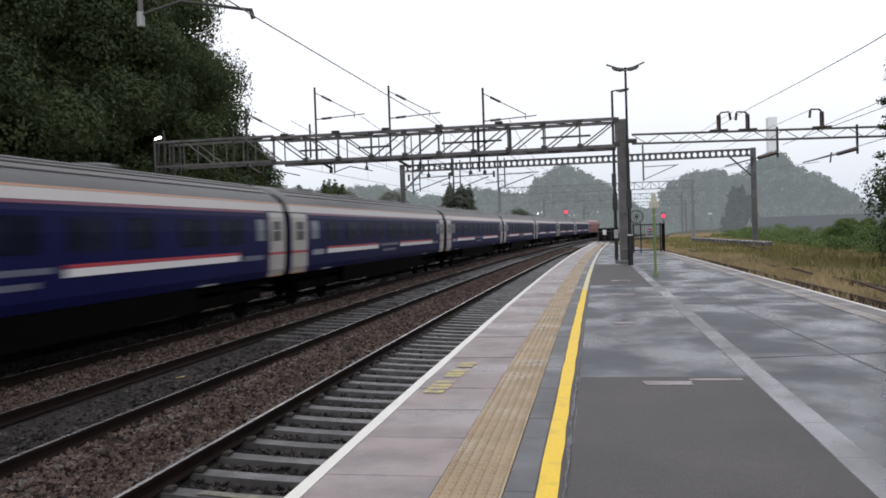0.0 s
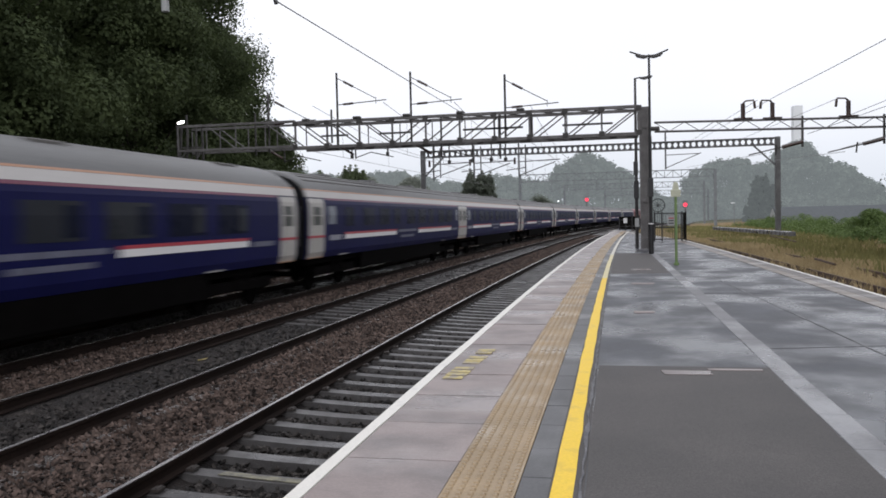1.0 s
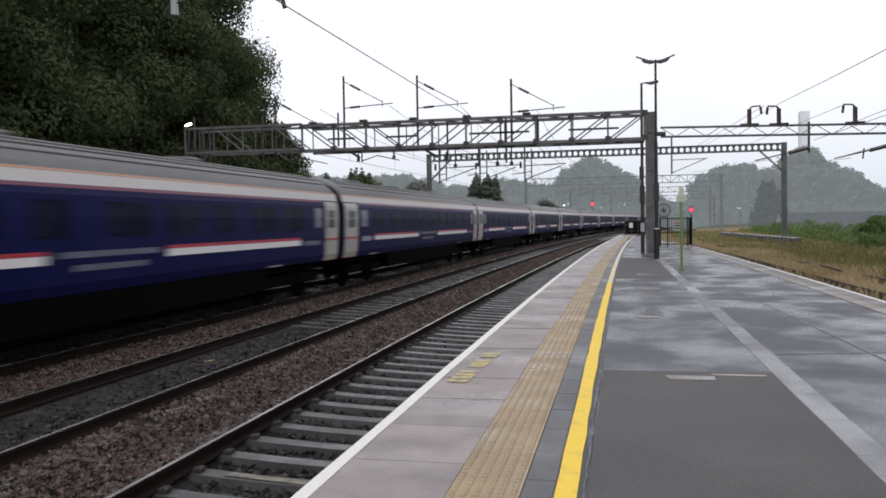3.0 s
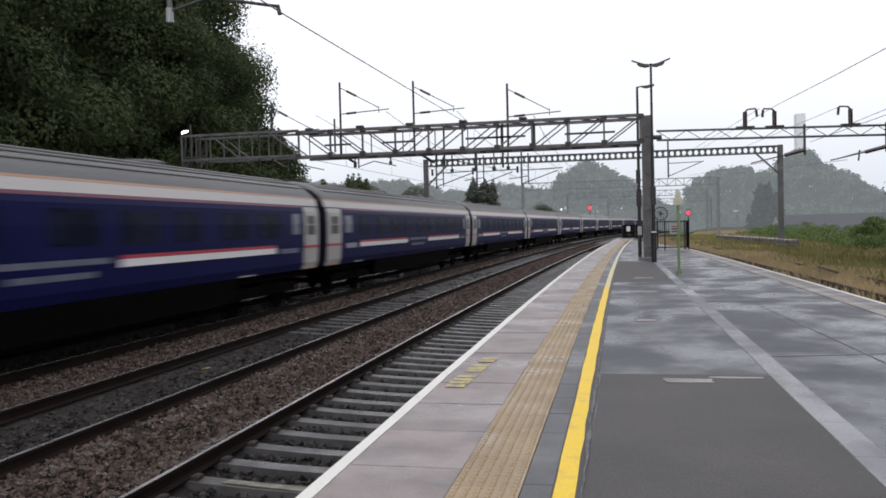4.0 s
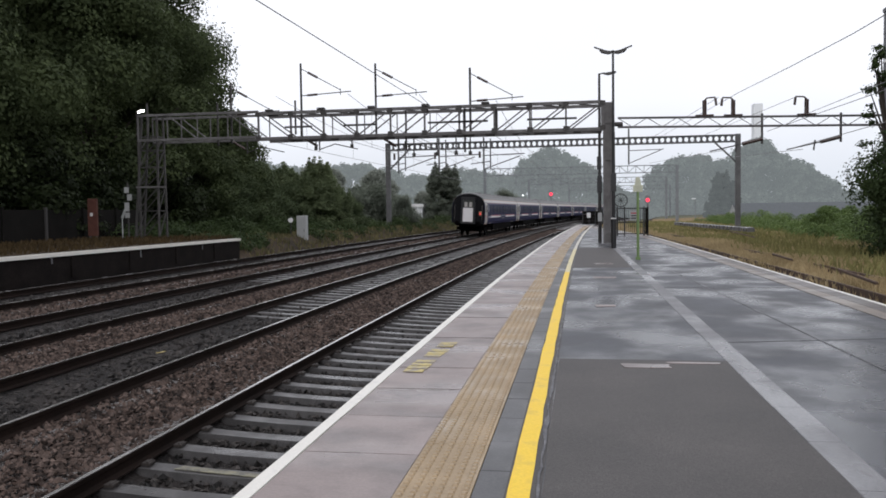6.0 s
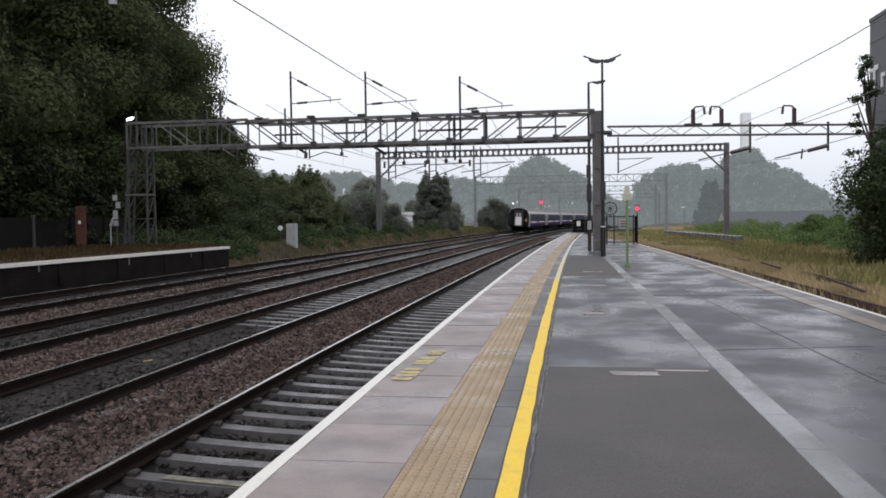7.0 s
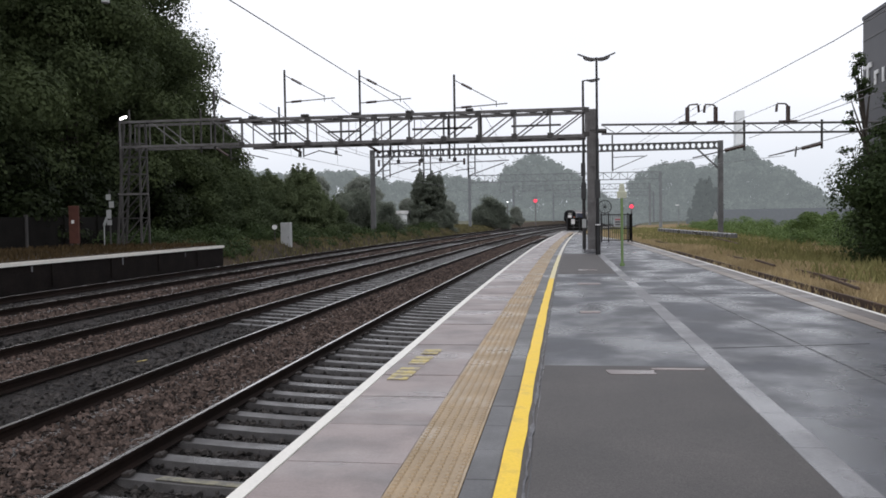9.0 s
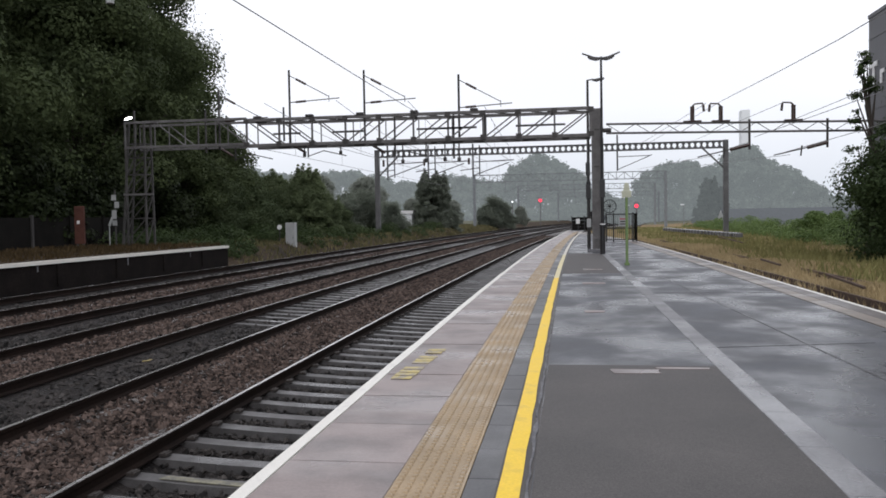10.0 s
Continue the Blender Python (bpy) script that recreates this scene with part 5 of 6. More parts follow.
def build_end_gates():
    g = holder("platform_gate")
    tagged(g, "dark metal gate and fence closing the platform end", "gate")
    Y, z0, z1 = 46.3, 0.0, 1.62
    for x in (2.32, 2.72, 3.78, 3.98):
        s = Shape()
        s.box(x - 0.04, x + 0.04, Y - 0.04, Y + 0.04, z0, z1, c=0.01)
        part("post", s, M_BLACK, g)
    s = Shape()
    for z in (0.08, 0.72, 1.5):
        s.box(2.3, 4.0, Y - 0.02, Y + 0.02, z, z + 0.06)
    part("rail", s, M_BLACK, g)
    x = 2.38
    while x < 4.0:
        s = Shape()
        s.box(x - 0.011, x + 0.011, Y - 0.011, Y + 0.011, 0.1, 1.55)
        part("bar", s, M_BLACK, g)
        x += 0.11
    for x0, x1 in ((3.84, 4.02),):
        s = Shape()
        s.box(x0, x1, Y - 0.05, Y - 0.022, 0.12, 1.55)
        part("panel", s, M_WOOD_DARK, g, "dark solid panel")
    s = Shape()
    s.box(3.02, 3.42, Y - 0.055, Y - 0.025, 0.85, 1.42)
    sign = part("notice", s, M_GREYBOX, g, "pale notice with unreadable lines")
    for i in range(3):
        s = Shape()
        s.box(3.08, 3.36, Y - 0.062, Y - 0.056, 0.95 + i * 0.14, 1.01 + i * 0.14)
        part("text_bar", s, M_REDSTRIPE if i == 2 else M_BLACK, sign)
    # anti-climb ring beside the mast
    g = holder("barrier_ring")
    tagged(g, "dark round anti-climb guard on the gate", "guard")
    s = Shape()
    cx, cz, r, y = 2.52, 1.98, 0.36, 46.25
    n = 20
    for i in range(n):
        a, b = 2 * math.pi * i / n, 2 * math.pi * (i + 1) / n
        s.tube((cx + r * math.cos(a), y, cz + r * math.sin(a)), (cx + r * math.cos(b), y, cz + r * math.sin(b)), 0.028, n=6)
    part("rim", s, M_BLACK, g)
    for i in range(6):
        s = Shape()
        a = math.pi * i / 6
        s.tube((cx - r * math.cos(a), y, cz - r * math.sin(a)), (cx + r * math.cos(a), y, cz + r * math.sin(a)), 0.014, n=5)
        part("spoke", s, M_BLACK, g)
    s = Shape()
    s.tube((cx, y, 1.55), (cx, y, cz - r), 0.03, n=6)
    part("stem", s, M_BLACK, g)
    # low barrier across the narrow end
    g = holder("end_barrier")
    tagged(g, "dark boarded barrier at the narrow platform end", "barrier")
    Y = 80.0
    for x in (0.75, 1.35, 1.95, 2.6):
        s = Shape()
        s.box(x - 0.05, x + 0.05, Y - 0.05, Y + 0.05, 0, 1.45)
        part("post", s, M_BLACK, g)
    for z in (0.1, 0.42, 0.74, 1.06):
        s = Shape()
        s.box(0.7, 2.65, Y - 0.03, Y + 0.03, z, z + 0.29)
        part("board", s, M_WOOD_DARK, g)
    s = Shape()
    s.box(1.15, 1.5, Y - 0.09, Y - 0.06, 0.72, 1.2)
    part("notice", s, M_SIGNWHITE, g, "small white notice")
    # wall-mounted boxes on the mast
    g = holder("junction_box")
    tagged(g, "small pale junction box strapped to the mast", "junction box")
    s = Shape()
    s.box(0.93, 1.09, 33.88, 34.0, 1.0, 1.35, c=0.02)
    part("case", s, M_GREYBOX, g)


# ---- lineside ----
def signal(x, y, z_lamp, lens, label, r, base=-0.7):
    g = holder("railway_signal")
    tagged(g, label, "railway signal")
    s = Shape()
    s.tube((x, y, base), (x, y, z_lamp - 0.4), 0.09, n=8)
    part("post", s, M_GALV, g)
    s = Shape()
    s.box(x - r * 1.3, x + r * 1.3, y, y + 0.2, z_lamp - r * 1.5, z_lamp + r * 2.6, c=0.05)
    part("backboard", s, M_FARSTEEL, g)
    s = Shape()
    s.tube((x, y - 0.03, z_lamp), (x, y + 0.02, z_lamp), r, n=16)
    part("lens", s, lens, g, "lit lens")
    s = Shape()
    for i in range(7):
        a = math.pi * (i / 6)
        b = math.pi * (min(i + 1, 6) / 6)
        s.tube((x + r * 1.15 * math.cos(a), y - 0.12, z_lamp + r * 1.15 * math.sin(a)), (x + r * 1.15 * math.cos(b) + 0.001, y - 0.12, z_lamp + r * 1.15 * math.sin(b)), 0.02, n=4)
    part("hood", s, M_FARSTEEL, g)


def build_lineside():
    signal(-5.0, 176.0, 4.95, M_REDLAMP, "tall signal down the line showing red", 0.34)
    signal(8.6, 100.0, 2.55, M_REDLAMP, "low signal beside the sidings showing red", 0.22)
    signal(-8.8, 141.0, 4.15, M_LAMP_FAR, "slim signal showing a small white light", 0.12)
    g = holder("equipment_cabinet")
    tagged(g, "pale grey lineside equipment cabinet on a concrete base", "cabinet")
    x, y, z = -16.2, 47.0, -0.55
    s = Shape()
    s.box(x - 0.28, x + 0.28, y - 0.22, y + 0.22, z, z + 1.92, c=0.03)
    body = part("body", s, M_GREYBOX, g)
    s = Shape()
    s.box(x - 0.25, x + 0.25, y - 0.236, y - 0.221, z + 0.12, z + 1.78, c=0.004)
    door = part("door", s, M_GREYBOX, body)
    s = Shape()
    s.tube((x + 0.19, y - 0.25, z + 0.95), (x + 0.19, y - 0.25, z + 1.1), 0.015, n=6)
    part("handle", s, M_GALV_DARK, door)
    s = Shape()
    s.box(x - 0.45, x + 0.45, y - 0.4, y + 0.4, z - 0.4, z - 0.003)
    part("plinth", s, M_KERB, g)
    g = holder("marker_post")
    tagged(g, "short white-headed lineside marker post", "marker")
    s = Shape()
    s.tube((-17.1, 47.5, -0.4), (-17.1, 47.5, 1.0), 0.035, n=6)
    part("post", s, M_GALV_DARK, g)
    s = Shape()
    s.tube((-17.1, 47.44, 1.1), (-17.1, 47.5, 1.1), 0.15, n=12)
    part("disc", s, M_SIGNWHITE, g)
    # far platform furniture
    g = holder("platform_lamp")
    tagged(g, "lit lantern on a post above the far platform", "lamp")
    s = Shape()
    s.tube((-20.1, 35.4, 0.44), (-20.1, 35.4, 6.3), 0.06, n=8)
    s.tube((-20.1, 35.4, 6.3), (-19.8, 35.2, 6.42), 0.04, n=6)
    part("post", s, M_GALV_DARK, g)
    s = Shape()
    s.loft([[(-19.62 + a, 34.9 - w, 6.28 + z), (-19.62 + a, 34.9 + w, 6.28 + z), (-19.62 + a, 34.9 + w, 6.35 + z), (-19.62 + a, 34.9 - w, 6.35 + z)]
            for a, w, z in ((-0.17, 0.03, -0.08), (-0.07, 0.07, -0.05), (0.09, 0.07, -0.01), (0.15, 0.02, 0.0))])
    part("lantern", s, M_LAMP, g, "glowing white lantern")
    g = holder("information_board")
    tagged(g, "narrow faded red board on the far platform", "board")
    s = Shape()
    s.box(-21.45, -21.0, 33.3, 33.4, 0.62, 2.28, c=0.02)
    part("panel", s, M_REDBOARD, g)
    s = Shape()
    s.box(-21.42, -21.34, 33.32, 33.38, 0.4, 0.62)
    s.box(-21.11, -21.03, 33.32, 33.38, 0.4, 0.62)
    part("leg", s, M_GALV_DARK, g)
    s = Shape()
    s.box(-21.32, -21.2, 33.28, 33.298, 1.5, 1.65)
    part("label", s, M_SIGNWHITE, g)
    g = holder("sign_stack")
    tagged(g, "stack of small white signs on a dark post", "sign")
    s = Shape()
    s.tube((-20.25, 34.6, 0.44), (-20.25, 34.6, 3.0), 0.04, n=8)
    part("post", s, M_GALV_DARK, g)
    for dx, z0, z1 in ((-0.02, 2.55, 2.8), (0.12, 2.2, 2.48), (-0.02, 1.7, 2.1), (0.0, 1.4, 1.64)):
        s = Shape()
        s.box(-20.36 + dx, -20.14 + dx, 34.52, 34.55, z0, z1)
        part("plate", s, M_GREYBOX, g, "small pale sign plate")
    g = holder("small_signpost")
    tagged(g, "bent white marker on the far platform", "marker")
    s = Shape()
    s.tube((-20.2, 34.0, 0.44), (-20.2, 34.0, 1.4), 0.025, n=6)
    s.tube((-20.2, 34.0, 1.4), (-20.05, 34.0, 1.75), 0.06, n=6)
    part("marker", s, M_GREYBOX, g)
    g = holder("boundary_fence")
    tagged(g, "dark timber fence behind the far platform", "fence")
    for i in range(12):
        y = 8 + i * 2.6
        s = Shape()
        s.box(-22.6 + bend(y), -22.48 + bend(y), y, y + 0.12, 0.3, 1.9)
        part("post", s, M_GALV_DARK if i == 9 else M_WOOD_DARK, g)
        s = Shape()
        s.box(-22.53 + bend(y), -22.50 + bend(y), y + 0.12, y + 2.6, 0.5, 1.8)
        part("panel", s, M_WOOD_DARK, g)
    for x, y, z in ((18.3, 130.0, 2.9), (11.5, 150.0, 3.2)):
        g = holder("street_lamp")
        tagged(g, "small street lamp beyond the sidings, paled for haze", "street lamp", "distant street lamps")
        s = Shape()
        s.tube((x, y, -0.8), (x, y, z), 0.07, 0.05, n=6)
        part("post", s, M_FARSTEEL, g)
        s = Shape()
        s.box(x - 0.5, x + 0.1, y - 0.1, y + 0.1, z, z + 0.12, c=0.03)
        part("lantern", s, M_FARWALL, g)
    # old rails and debris in the siding grass
    rnd = random.Random(3)
    for x, y, L, a in ((6.17, 18.0, 2.7, -1.2), (6.5, 26.0, 2.0, 3), (9.5, 45, 6, 3)):
        s = Shape()
        s.box(-0.03, 0.03, 0, L, 0.0, 0.06, c=0.015)
        o = part("scrap_rail", s, M_RUBBLE)
        o.matrix_basis = pose(x, y, -0.16, 2.0, 0, a)
        tagged(o, "rusty length of old rail lying in dry grass", "rail scrap", "scrap rails")
    g = holder("siding_track")
    tagged(g, "rusty overgrown siding rails in dry grass", "railway track")
    for u in (6.05, 7.5):
        s = Shape()
        ring = [(-0.04, -0.16), (0.04, -0.16), (0.035, 0.0), (-0.035, 0.0)]
        s.loft([[(u - 0.0003 * y * y + a, y, -0.27 + b) for a, b in ring] for y in span(6, 60, 3)][::-1])
        part("rail", s, M_RUBBLE, g)
    g = holder("cable_trough")
    tagged(g, "pale concrete cable trough beside the sidings", "cable trough")
    for i in range(24):
        s = Shape()
        s.box(-0.2, 0.2, 0.01, 0.99, 0.0, 0.25, c=0.02)
        o = part("trough_unit", s, M_KERB, g)
        o.matrix_basis = pose(10.2 - i * 0.06, 50.0 + i, 0.05)


def build_buildings():
    g = holder("clad_building")
    tagged(g, "tall dark-clad building with a white sign on its wall", "building")
    s = Shape()
    s.box(15.6, 34, 20, 45, -1, 11.3)
    wall = part("wall", s, M_CLAD, g)
    s = Shape()
    s.box(15.56, 34.04, 19.96, 45.04, 11.303, 11.5, c=0.02)
    part("parapet", s, M_CLAD, g)
    # the sign's letters as plain strokes
    y = 44.35
    for i in range(8):
        s = Shape()
        s.box(15.54, 15.595, y - 0.22, y, 7.75, 8.72 if i == 0 else 8.45)
        if i == 0:
            s.box(15.54, 15.595, y - 0.62, y + 0.42, 8.723, 8.98)
        elif i % 2:
            s.box(15.54, 15.595, y - 0.50, y - 0.223, 8.25, 8.45)
        part("sign_stroke", s, M_SIGNWHITE, wall, "white stroke of a wall sign")
        y -= 1.0
    for z in (2.2, 4.4, 6.6, 10.2):
        s = Shape()
        s.box(15.575, 15.597, 20.02, 44.98, z, z + 0.05)
        part("cladding_joint", s, M_BLACK, wall)
    g = holder("house")
    tagged(g, "low slate-roofed house beyond the scrub in mist", "house")
    s = Shape()
    s.box(22, 40, 112, 122, -2.4, -0.6)
    part("wall", s, M_FARROOF, g)
    s = Shape()
    s.loft([[(x, 111.5, -0.6), (x, 117, 2.1), (x, 122.5, -0.6)] for x in (21.5, 40.5)])
    part("roof", s, M_FARROOF, g)
    s = Shape()
    s.loft([[(x, 111.9, -0.7), (x, 117, 1.9), (x, 122.1, -0.7)] for x in (21.38, 21.46)])
    part("gable", s, M_GREYBOX, g, "pale rendered gable wall")
    g = holder("tower_block")
    tagged(g, "slim tower, its fading in mist put into pale colour", "tower")
    s = Shape()
    s.box(86.5, 90.5, 418, 424, -3, 52)
    part("shaft", s, M_FARWALL, g)
    g = holder("lineside_hut")
    tagged(g, "small white hut among the bushes", "hut")
    s = Shape()
    s.box(-20.6, -18.6, 99, 101, 0, 2.1)
    part("wall", s, M_FARWALL, g)
    s = Shape()
    s.box(-20.8, -18.4, 98.8, 101.2, 2.1, 2.5)
    part("roof", s, M_SIGNWHITE, g)


# ---- plants ----
def leaves(name, blobs, count, size, mat, seed, parent=None, flat=0.75, fuzz=0.14):
    """Leaf tufts on the outer parts of uneven clumps."""
    rng = np.random.default_rng(seed)
    B = np.array(blobs, float)
    wgt = B[:, 3] ** 2
    idx = rng.choice(len(B), count, p=wgt / wgt.sum())
    d = rng.normal(size=(count, 3))
    d /= np.linalg.norm(d, axis=1)[:, None]
    r = B[idx, 3] * np.clip(np.abs(rng.normal(0.95 - 0.6 * fuzz, fuzz, count)), 0.1, 1.6)
    c = B[idx, :3] + d * r[:, None] * np.array([1, 1, flat])
    n = d + rng.normal(0, 0.42, (count, 3)) + np.array([0, 0, 0.3])
    n /= np.linalg.norm(n, axis=1)[:, None]
    a = np.cross(n, rng.normal(size=(count, 3)))
    a /= np.linalg.norm(a, axis=1)[:, None]
    b = np.cross(n, a)
    s = size * rng.uniform(0.55, 1.35, count)[:, None]
    V = np.stack([c - a * s, c - b * s * 0.62 + n * s * 0.15, c + a * s, c + b * s * 0.62 + n * s * 0.15], 1).reshape(-1, 3)
    F = np.arange(4 * count).reshape(-1, 4)
    me = bpy.data.meshes.new(name)
    me.from_pydata(V.tolist(), [], F.tolist())
    me.materials.append(mat)
    ob = new(name, me)
    if parent is not None:
        ob.parent = parent
    return ob


def tree_blobs(h, r, seed, low=0.25, n=46, point=0.0):
    rnd = random.Random(seed)
    out = []
    if point:
        # several leading shoots above the body of the crown
        for i in range(9):
            a, q, tip = rnd.uniform(0, 2 * math.pi), r * rnd.uniform(0.05, 0.6), h * rnd.uniform(0.80, 1.0)
            for k in range(7):
                out.append((q * math.cos(a) + rnd.uniform(-0.1, 0.1), q * math.sin(a) + rnd.uniform(-0.1, 0.1), tip - k * h * 0.045, r * (0.05 + 0.035 * k)))
    for i in range(n):
        f = rnd.uniform(0, 0.9 if point else 1)
        z = h * (low + (1 - low) * f)
        prof = math.sin(math.pi * min(1.0, 0.22 + 0.78 * f) ** 0.9) ** 0.6 if f < 0.98 else 0.3
        if point:
            prof = min(1.0, 0.55 + 2.0 * f) * (1 - f) ** point
        a = rnd.uniform(0, 2 * math.pi)
        rr = r * prof * rnd.uniform(0.35, 0.95)
        out.append((rr * math.cos(a), rr * math.sin(a), z, r * rnd.uniform(0.20, 0.38) * (0.75 - 0.45 * f if point else 1)))
    return out


def make_tree(name, label, h, r, seed, count, size, mat, low=0.25, n=46, group="", trunk=True, point=0.0, fuzz=0.14):
    g = holder(name)
    tagged(g, label, "tree", group)
    blobs = tree_blobs(h, r, seed, low, n, point)
    if trunk:
        s = Shape()
        rnd = random.Random(seed + 50)
        p = Vector((0, 0, -0.5))
        rad = h * 0.022
        k = 6
        pts = [p]
        for i in range(k):
            p = p + Vector((rnd.uniform(-0.25, 0.25), rnd.uniform(-0.25, 0.25), h * 0.8 / k))
            pts.append(p)
        for i in range(k):
            s.tube(pts[i], pts[i + 1], rad * (1 - i / (k + 0.6)), rad * (1 - (i + 1) / (k + 0.6)), n=9)
        for b in blobs[::3]:
            i = min(k - 1, max(1, int(b[2] / h / 0.8 * k) - 1))
            s.tube(pts[i], b[:3], rad * 0.35, rad * 0.08, n=6)
        part("trunk", s, M_BARK, g)
    leaves("crown", blobs, count, size, mat, seed, g, fuzz=fuzz)
    return g


CREST_RIGHT = ((20.0, 8.0), (24.0, 14.2), (28.6, 15.3), (34.1, 15.8), (41.7, 13.4), (45.3, 17.5), (49.1, 20.1), (53.5, 18.4),
               (58.7, 13.3), (63.9, 10.1), (69.0, 7.2), (74.8, 4.6), (84.0, 4.2), (110.0, 5.0))
CREST_AHEAD = ((-120.0, 19.0), (-99.9, 18.3), (-84.9, 15.7), (-72.8, 15.8), (-66.3, 16.5), (-53.7, 13.9), (-41.2, 11.5), (-34.0, 14.5), (-25.3, 12.9),
               (-18.4, 12.3), (-14.0, 16.0), (-10.5, 19.9), (-6.2, 20.6), (-1.1, 18.3), (3.9, 14.2), (8.0, 9.5), (17.2, 6.1), (26.5, 8.4))


def build_trees():
    # the dark row behind the far platform
    t1 = make_tree("lime_tree", "tall dense dark green tree behind the far platform", 19.5, 6.6, 1, 150000, 0.112, M_LEAF_DARK, 0.16, 130, "trees behind the far platform")
    t2 = make_tree("lime_tree", "tall dense dark green tree behind the far platform", 17.5, 6.0, 2, 140000, 0.112, M_LEAF_DARK, 0.14, 130, "trees behind the far platform")
    t3 = make_tree("lime_tree", "tall dark green tree in the second row", 18.5, 6.4, 3, 30000, 0.27, M_LEAF_DARK, 0.14, 110, "trees behind the far platform")
    t1.matrix_basis = pose(-29.3, 52.0, 0.4)
    t2.matrix_basis = pose(-27.8, 43.0, 0.4, 0, 0, 80)
    t3.matrix_basis = pose(-36, 47, 0.4)
    # copies at y 8 and 16 are out of view, closing off sky light
    for src, x, y, rz in ((t1, -29.5, 33, 140), (t2, -29.0, 25, 200), (t3, -30, 16, 260), (t3, -37, 36, 310), (t3, -38, 60, 75), (t3, -29, 8, 15), (t3, -38, 24, 190), (t3, -45, 30, 100), (t3, -46, 44, 250), (t3, -46, 58, 10), (t3, -44, 70, 120), (t3, -36, 68, 220)):
        copy_thing(src, pose(x, y, 0.4, 0, 0, rz))
    t4 = make_tree("lime_tree", "smaller dark green tree at the end of the row", 8.2, 3.2, 5, 50000, 0.10, M_LEAF_DARK, 0.05, 110, "trees behind the far platform")
    t4.matrix_basis = pose(-24.6, 55.5, 0.2)
    o = copy_thing(t4, pose(-25.2, 50.5, 0.2, 0, 0, 120))
    o.scale = (1.0, 1.0, 0.85)
    # hedge added to close the sky gap below the crowns
    hd = make_tree("hedge_bush", "dense hedge bush behind the timber fence, coloured as in shade", 4.4, 3.2, 15, 22000, 0.12, M_HEDGE, 0.0, 70, "hedge behind the fence")
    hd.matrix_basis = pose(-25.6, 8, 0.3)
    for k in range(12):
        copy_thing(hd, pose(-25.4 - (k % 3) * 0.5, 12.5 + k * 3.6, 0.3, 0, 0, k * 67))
    # bushes and young trees along the far side
    b2 = make_tree("bush", "dark green lineside bush past the far platform", 5.0, 2.8, 12, 24000, 0.085, M_LEAF_BUSH, 0.0, 60, "lineside bushes")
    b2.matrix_basis = pose(-22.6, 55.5, -0.1)
    for x, y, k, rz in ((-24.5, 56, 0.95, 50), (-25.5, 61, 1.0, 110), (-27, 64, 1.0, 250), (-22.8, 52.5, 0.85, 300), (-21.0, 58, 0.72, 30), (-19.2, 61.5, 0.6, 170),
                        (-18.6, 66, 0.55, 210), (-20.5, 64, 0.7, 80), (-22.5, 68, 0.8, 140), (-25.5, 71, 0.85, 20), (-28, 78, 0.9, 200)):
        o = copy_thing(b2, pose(x, y, -0.1, 0, 0, rz))
        o.scale = (k, k, k)
    b1 = make_tree("birch_sapling", "shaggy green young birch with a pointed top", 6.1, 2.3, 11, 34000, 0.085, M_LEAF_MID, 0.0, 150, "young birches", point=0.5, fuzz=0.3)
    b1.matrix_basis = pose(-19.3, 60, -0.3)
    for x, y, k, rz in ((-21.8, 60, 0.94, 100), (-20.4, 58.5, 0.8, 200), (-17.9, 60.5, 0.66, 300), (-24.2, 62, 0.95, 40)):
        o = copy_thing(b1, pose(x, y, -0.3, 0, 0, rz))
        o.scale = (k, k, k)
    b3 = make_tree("hawthorn_bush", "low hawthorn bush beside the line, paled for mist", 3.9, 2.3, 13, 16000, 0.095, M_LEAF_THORN, 0.0, 55, "hawthorns in thin mist", fuzz=0.3)
    b3.matrix_basis = pose(-18.4, 75, -0.1)
    for x, y, k, rz in ((-20.4, 74, 0.8, 60), (-16.8, 79, 0.75, 160), (-21.5, 80, 0.9, 250), (-19.0, 86, 0.8, 70), (-24, 88, 1.1, 170), (-13.9, 101, 0.6, 300), (-11.0, 130, 1.15, 40), (-12.6, 131, 0.85, 140), (-9.2, 131, 0.8, 230)):
        o = copy_thing(b3, pose(x, y, -0.1, 0, 0, rz))
        o.scale = (k, k, k)
    c1 = make_tree("hawthorn_tree", "dense pointed tree beside the curve, paled for mist", 7.9, 2.7, 21, 60000, 0.12, M_LEAF_THORN, 0.0, 190, "hawthorns in thin mist", point=0.24, fuzz=0.24)
    c1.matrix_basis = pose(-16.2, 100, -0.3)
    c2 = make_tree("hedgerow_tree", "tree beyond the curve, its leaves paled for mist", 7.0, 3.3, 22, 16000, 0.16, M_LEAF_GREY, 0.0, 60, "trees in mist")
    c2.matrix_basis = pose(-27, 110, -0.2)
    for x, y, k, rz in ((-32, 104, 1.0, 300), (-22, 118, 0.62, 40), (-37, 112, 1.1, 90), (-17.5, 128, 0.6, 200), (-13, 150, 0.6, 130), (-8.5, 160, 0.5, 70)):
        o = copy_thing(c2, pose(x, y, -0.2, 0, 0, rz))
        o.scale = (k, k, k)
    # small copies nearer by carry the same haze glow
    m1 = make_tree("misted_tree", "tree below the hill, haze put in as pale glow", 11.4, 2.9, 23, 40000, 0.26, M_LEAF_FAR, 0.0, 200, "trees fading into mist", point=0.35, fuzz=0.38)
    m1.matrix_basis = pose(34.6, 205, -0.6)
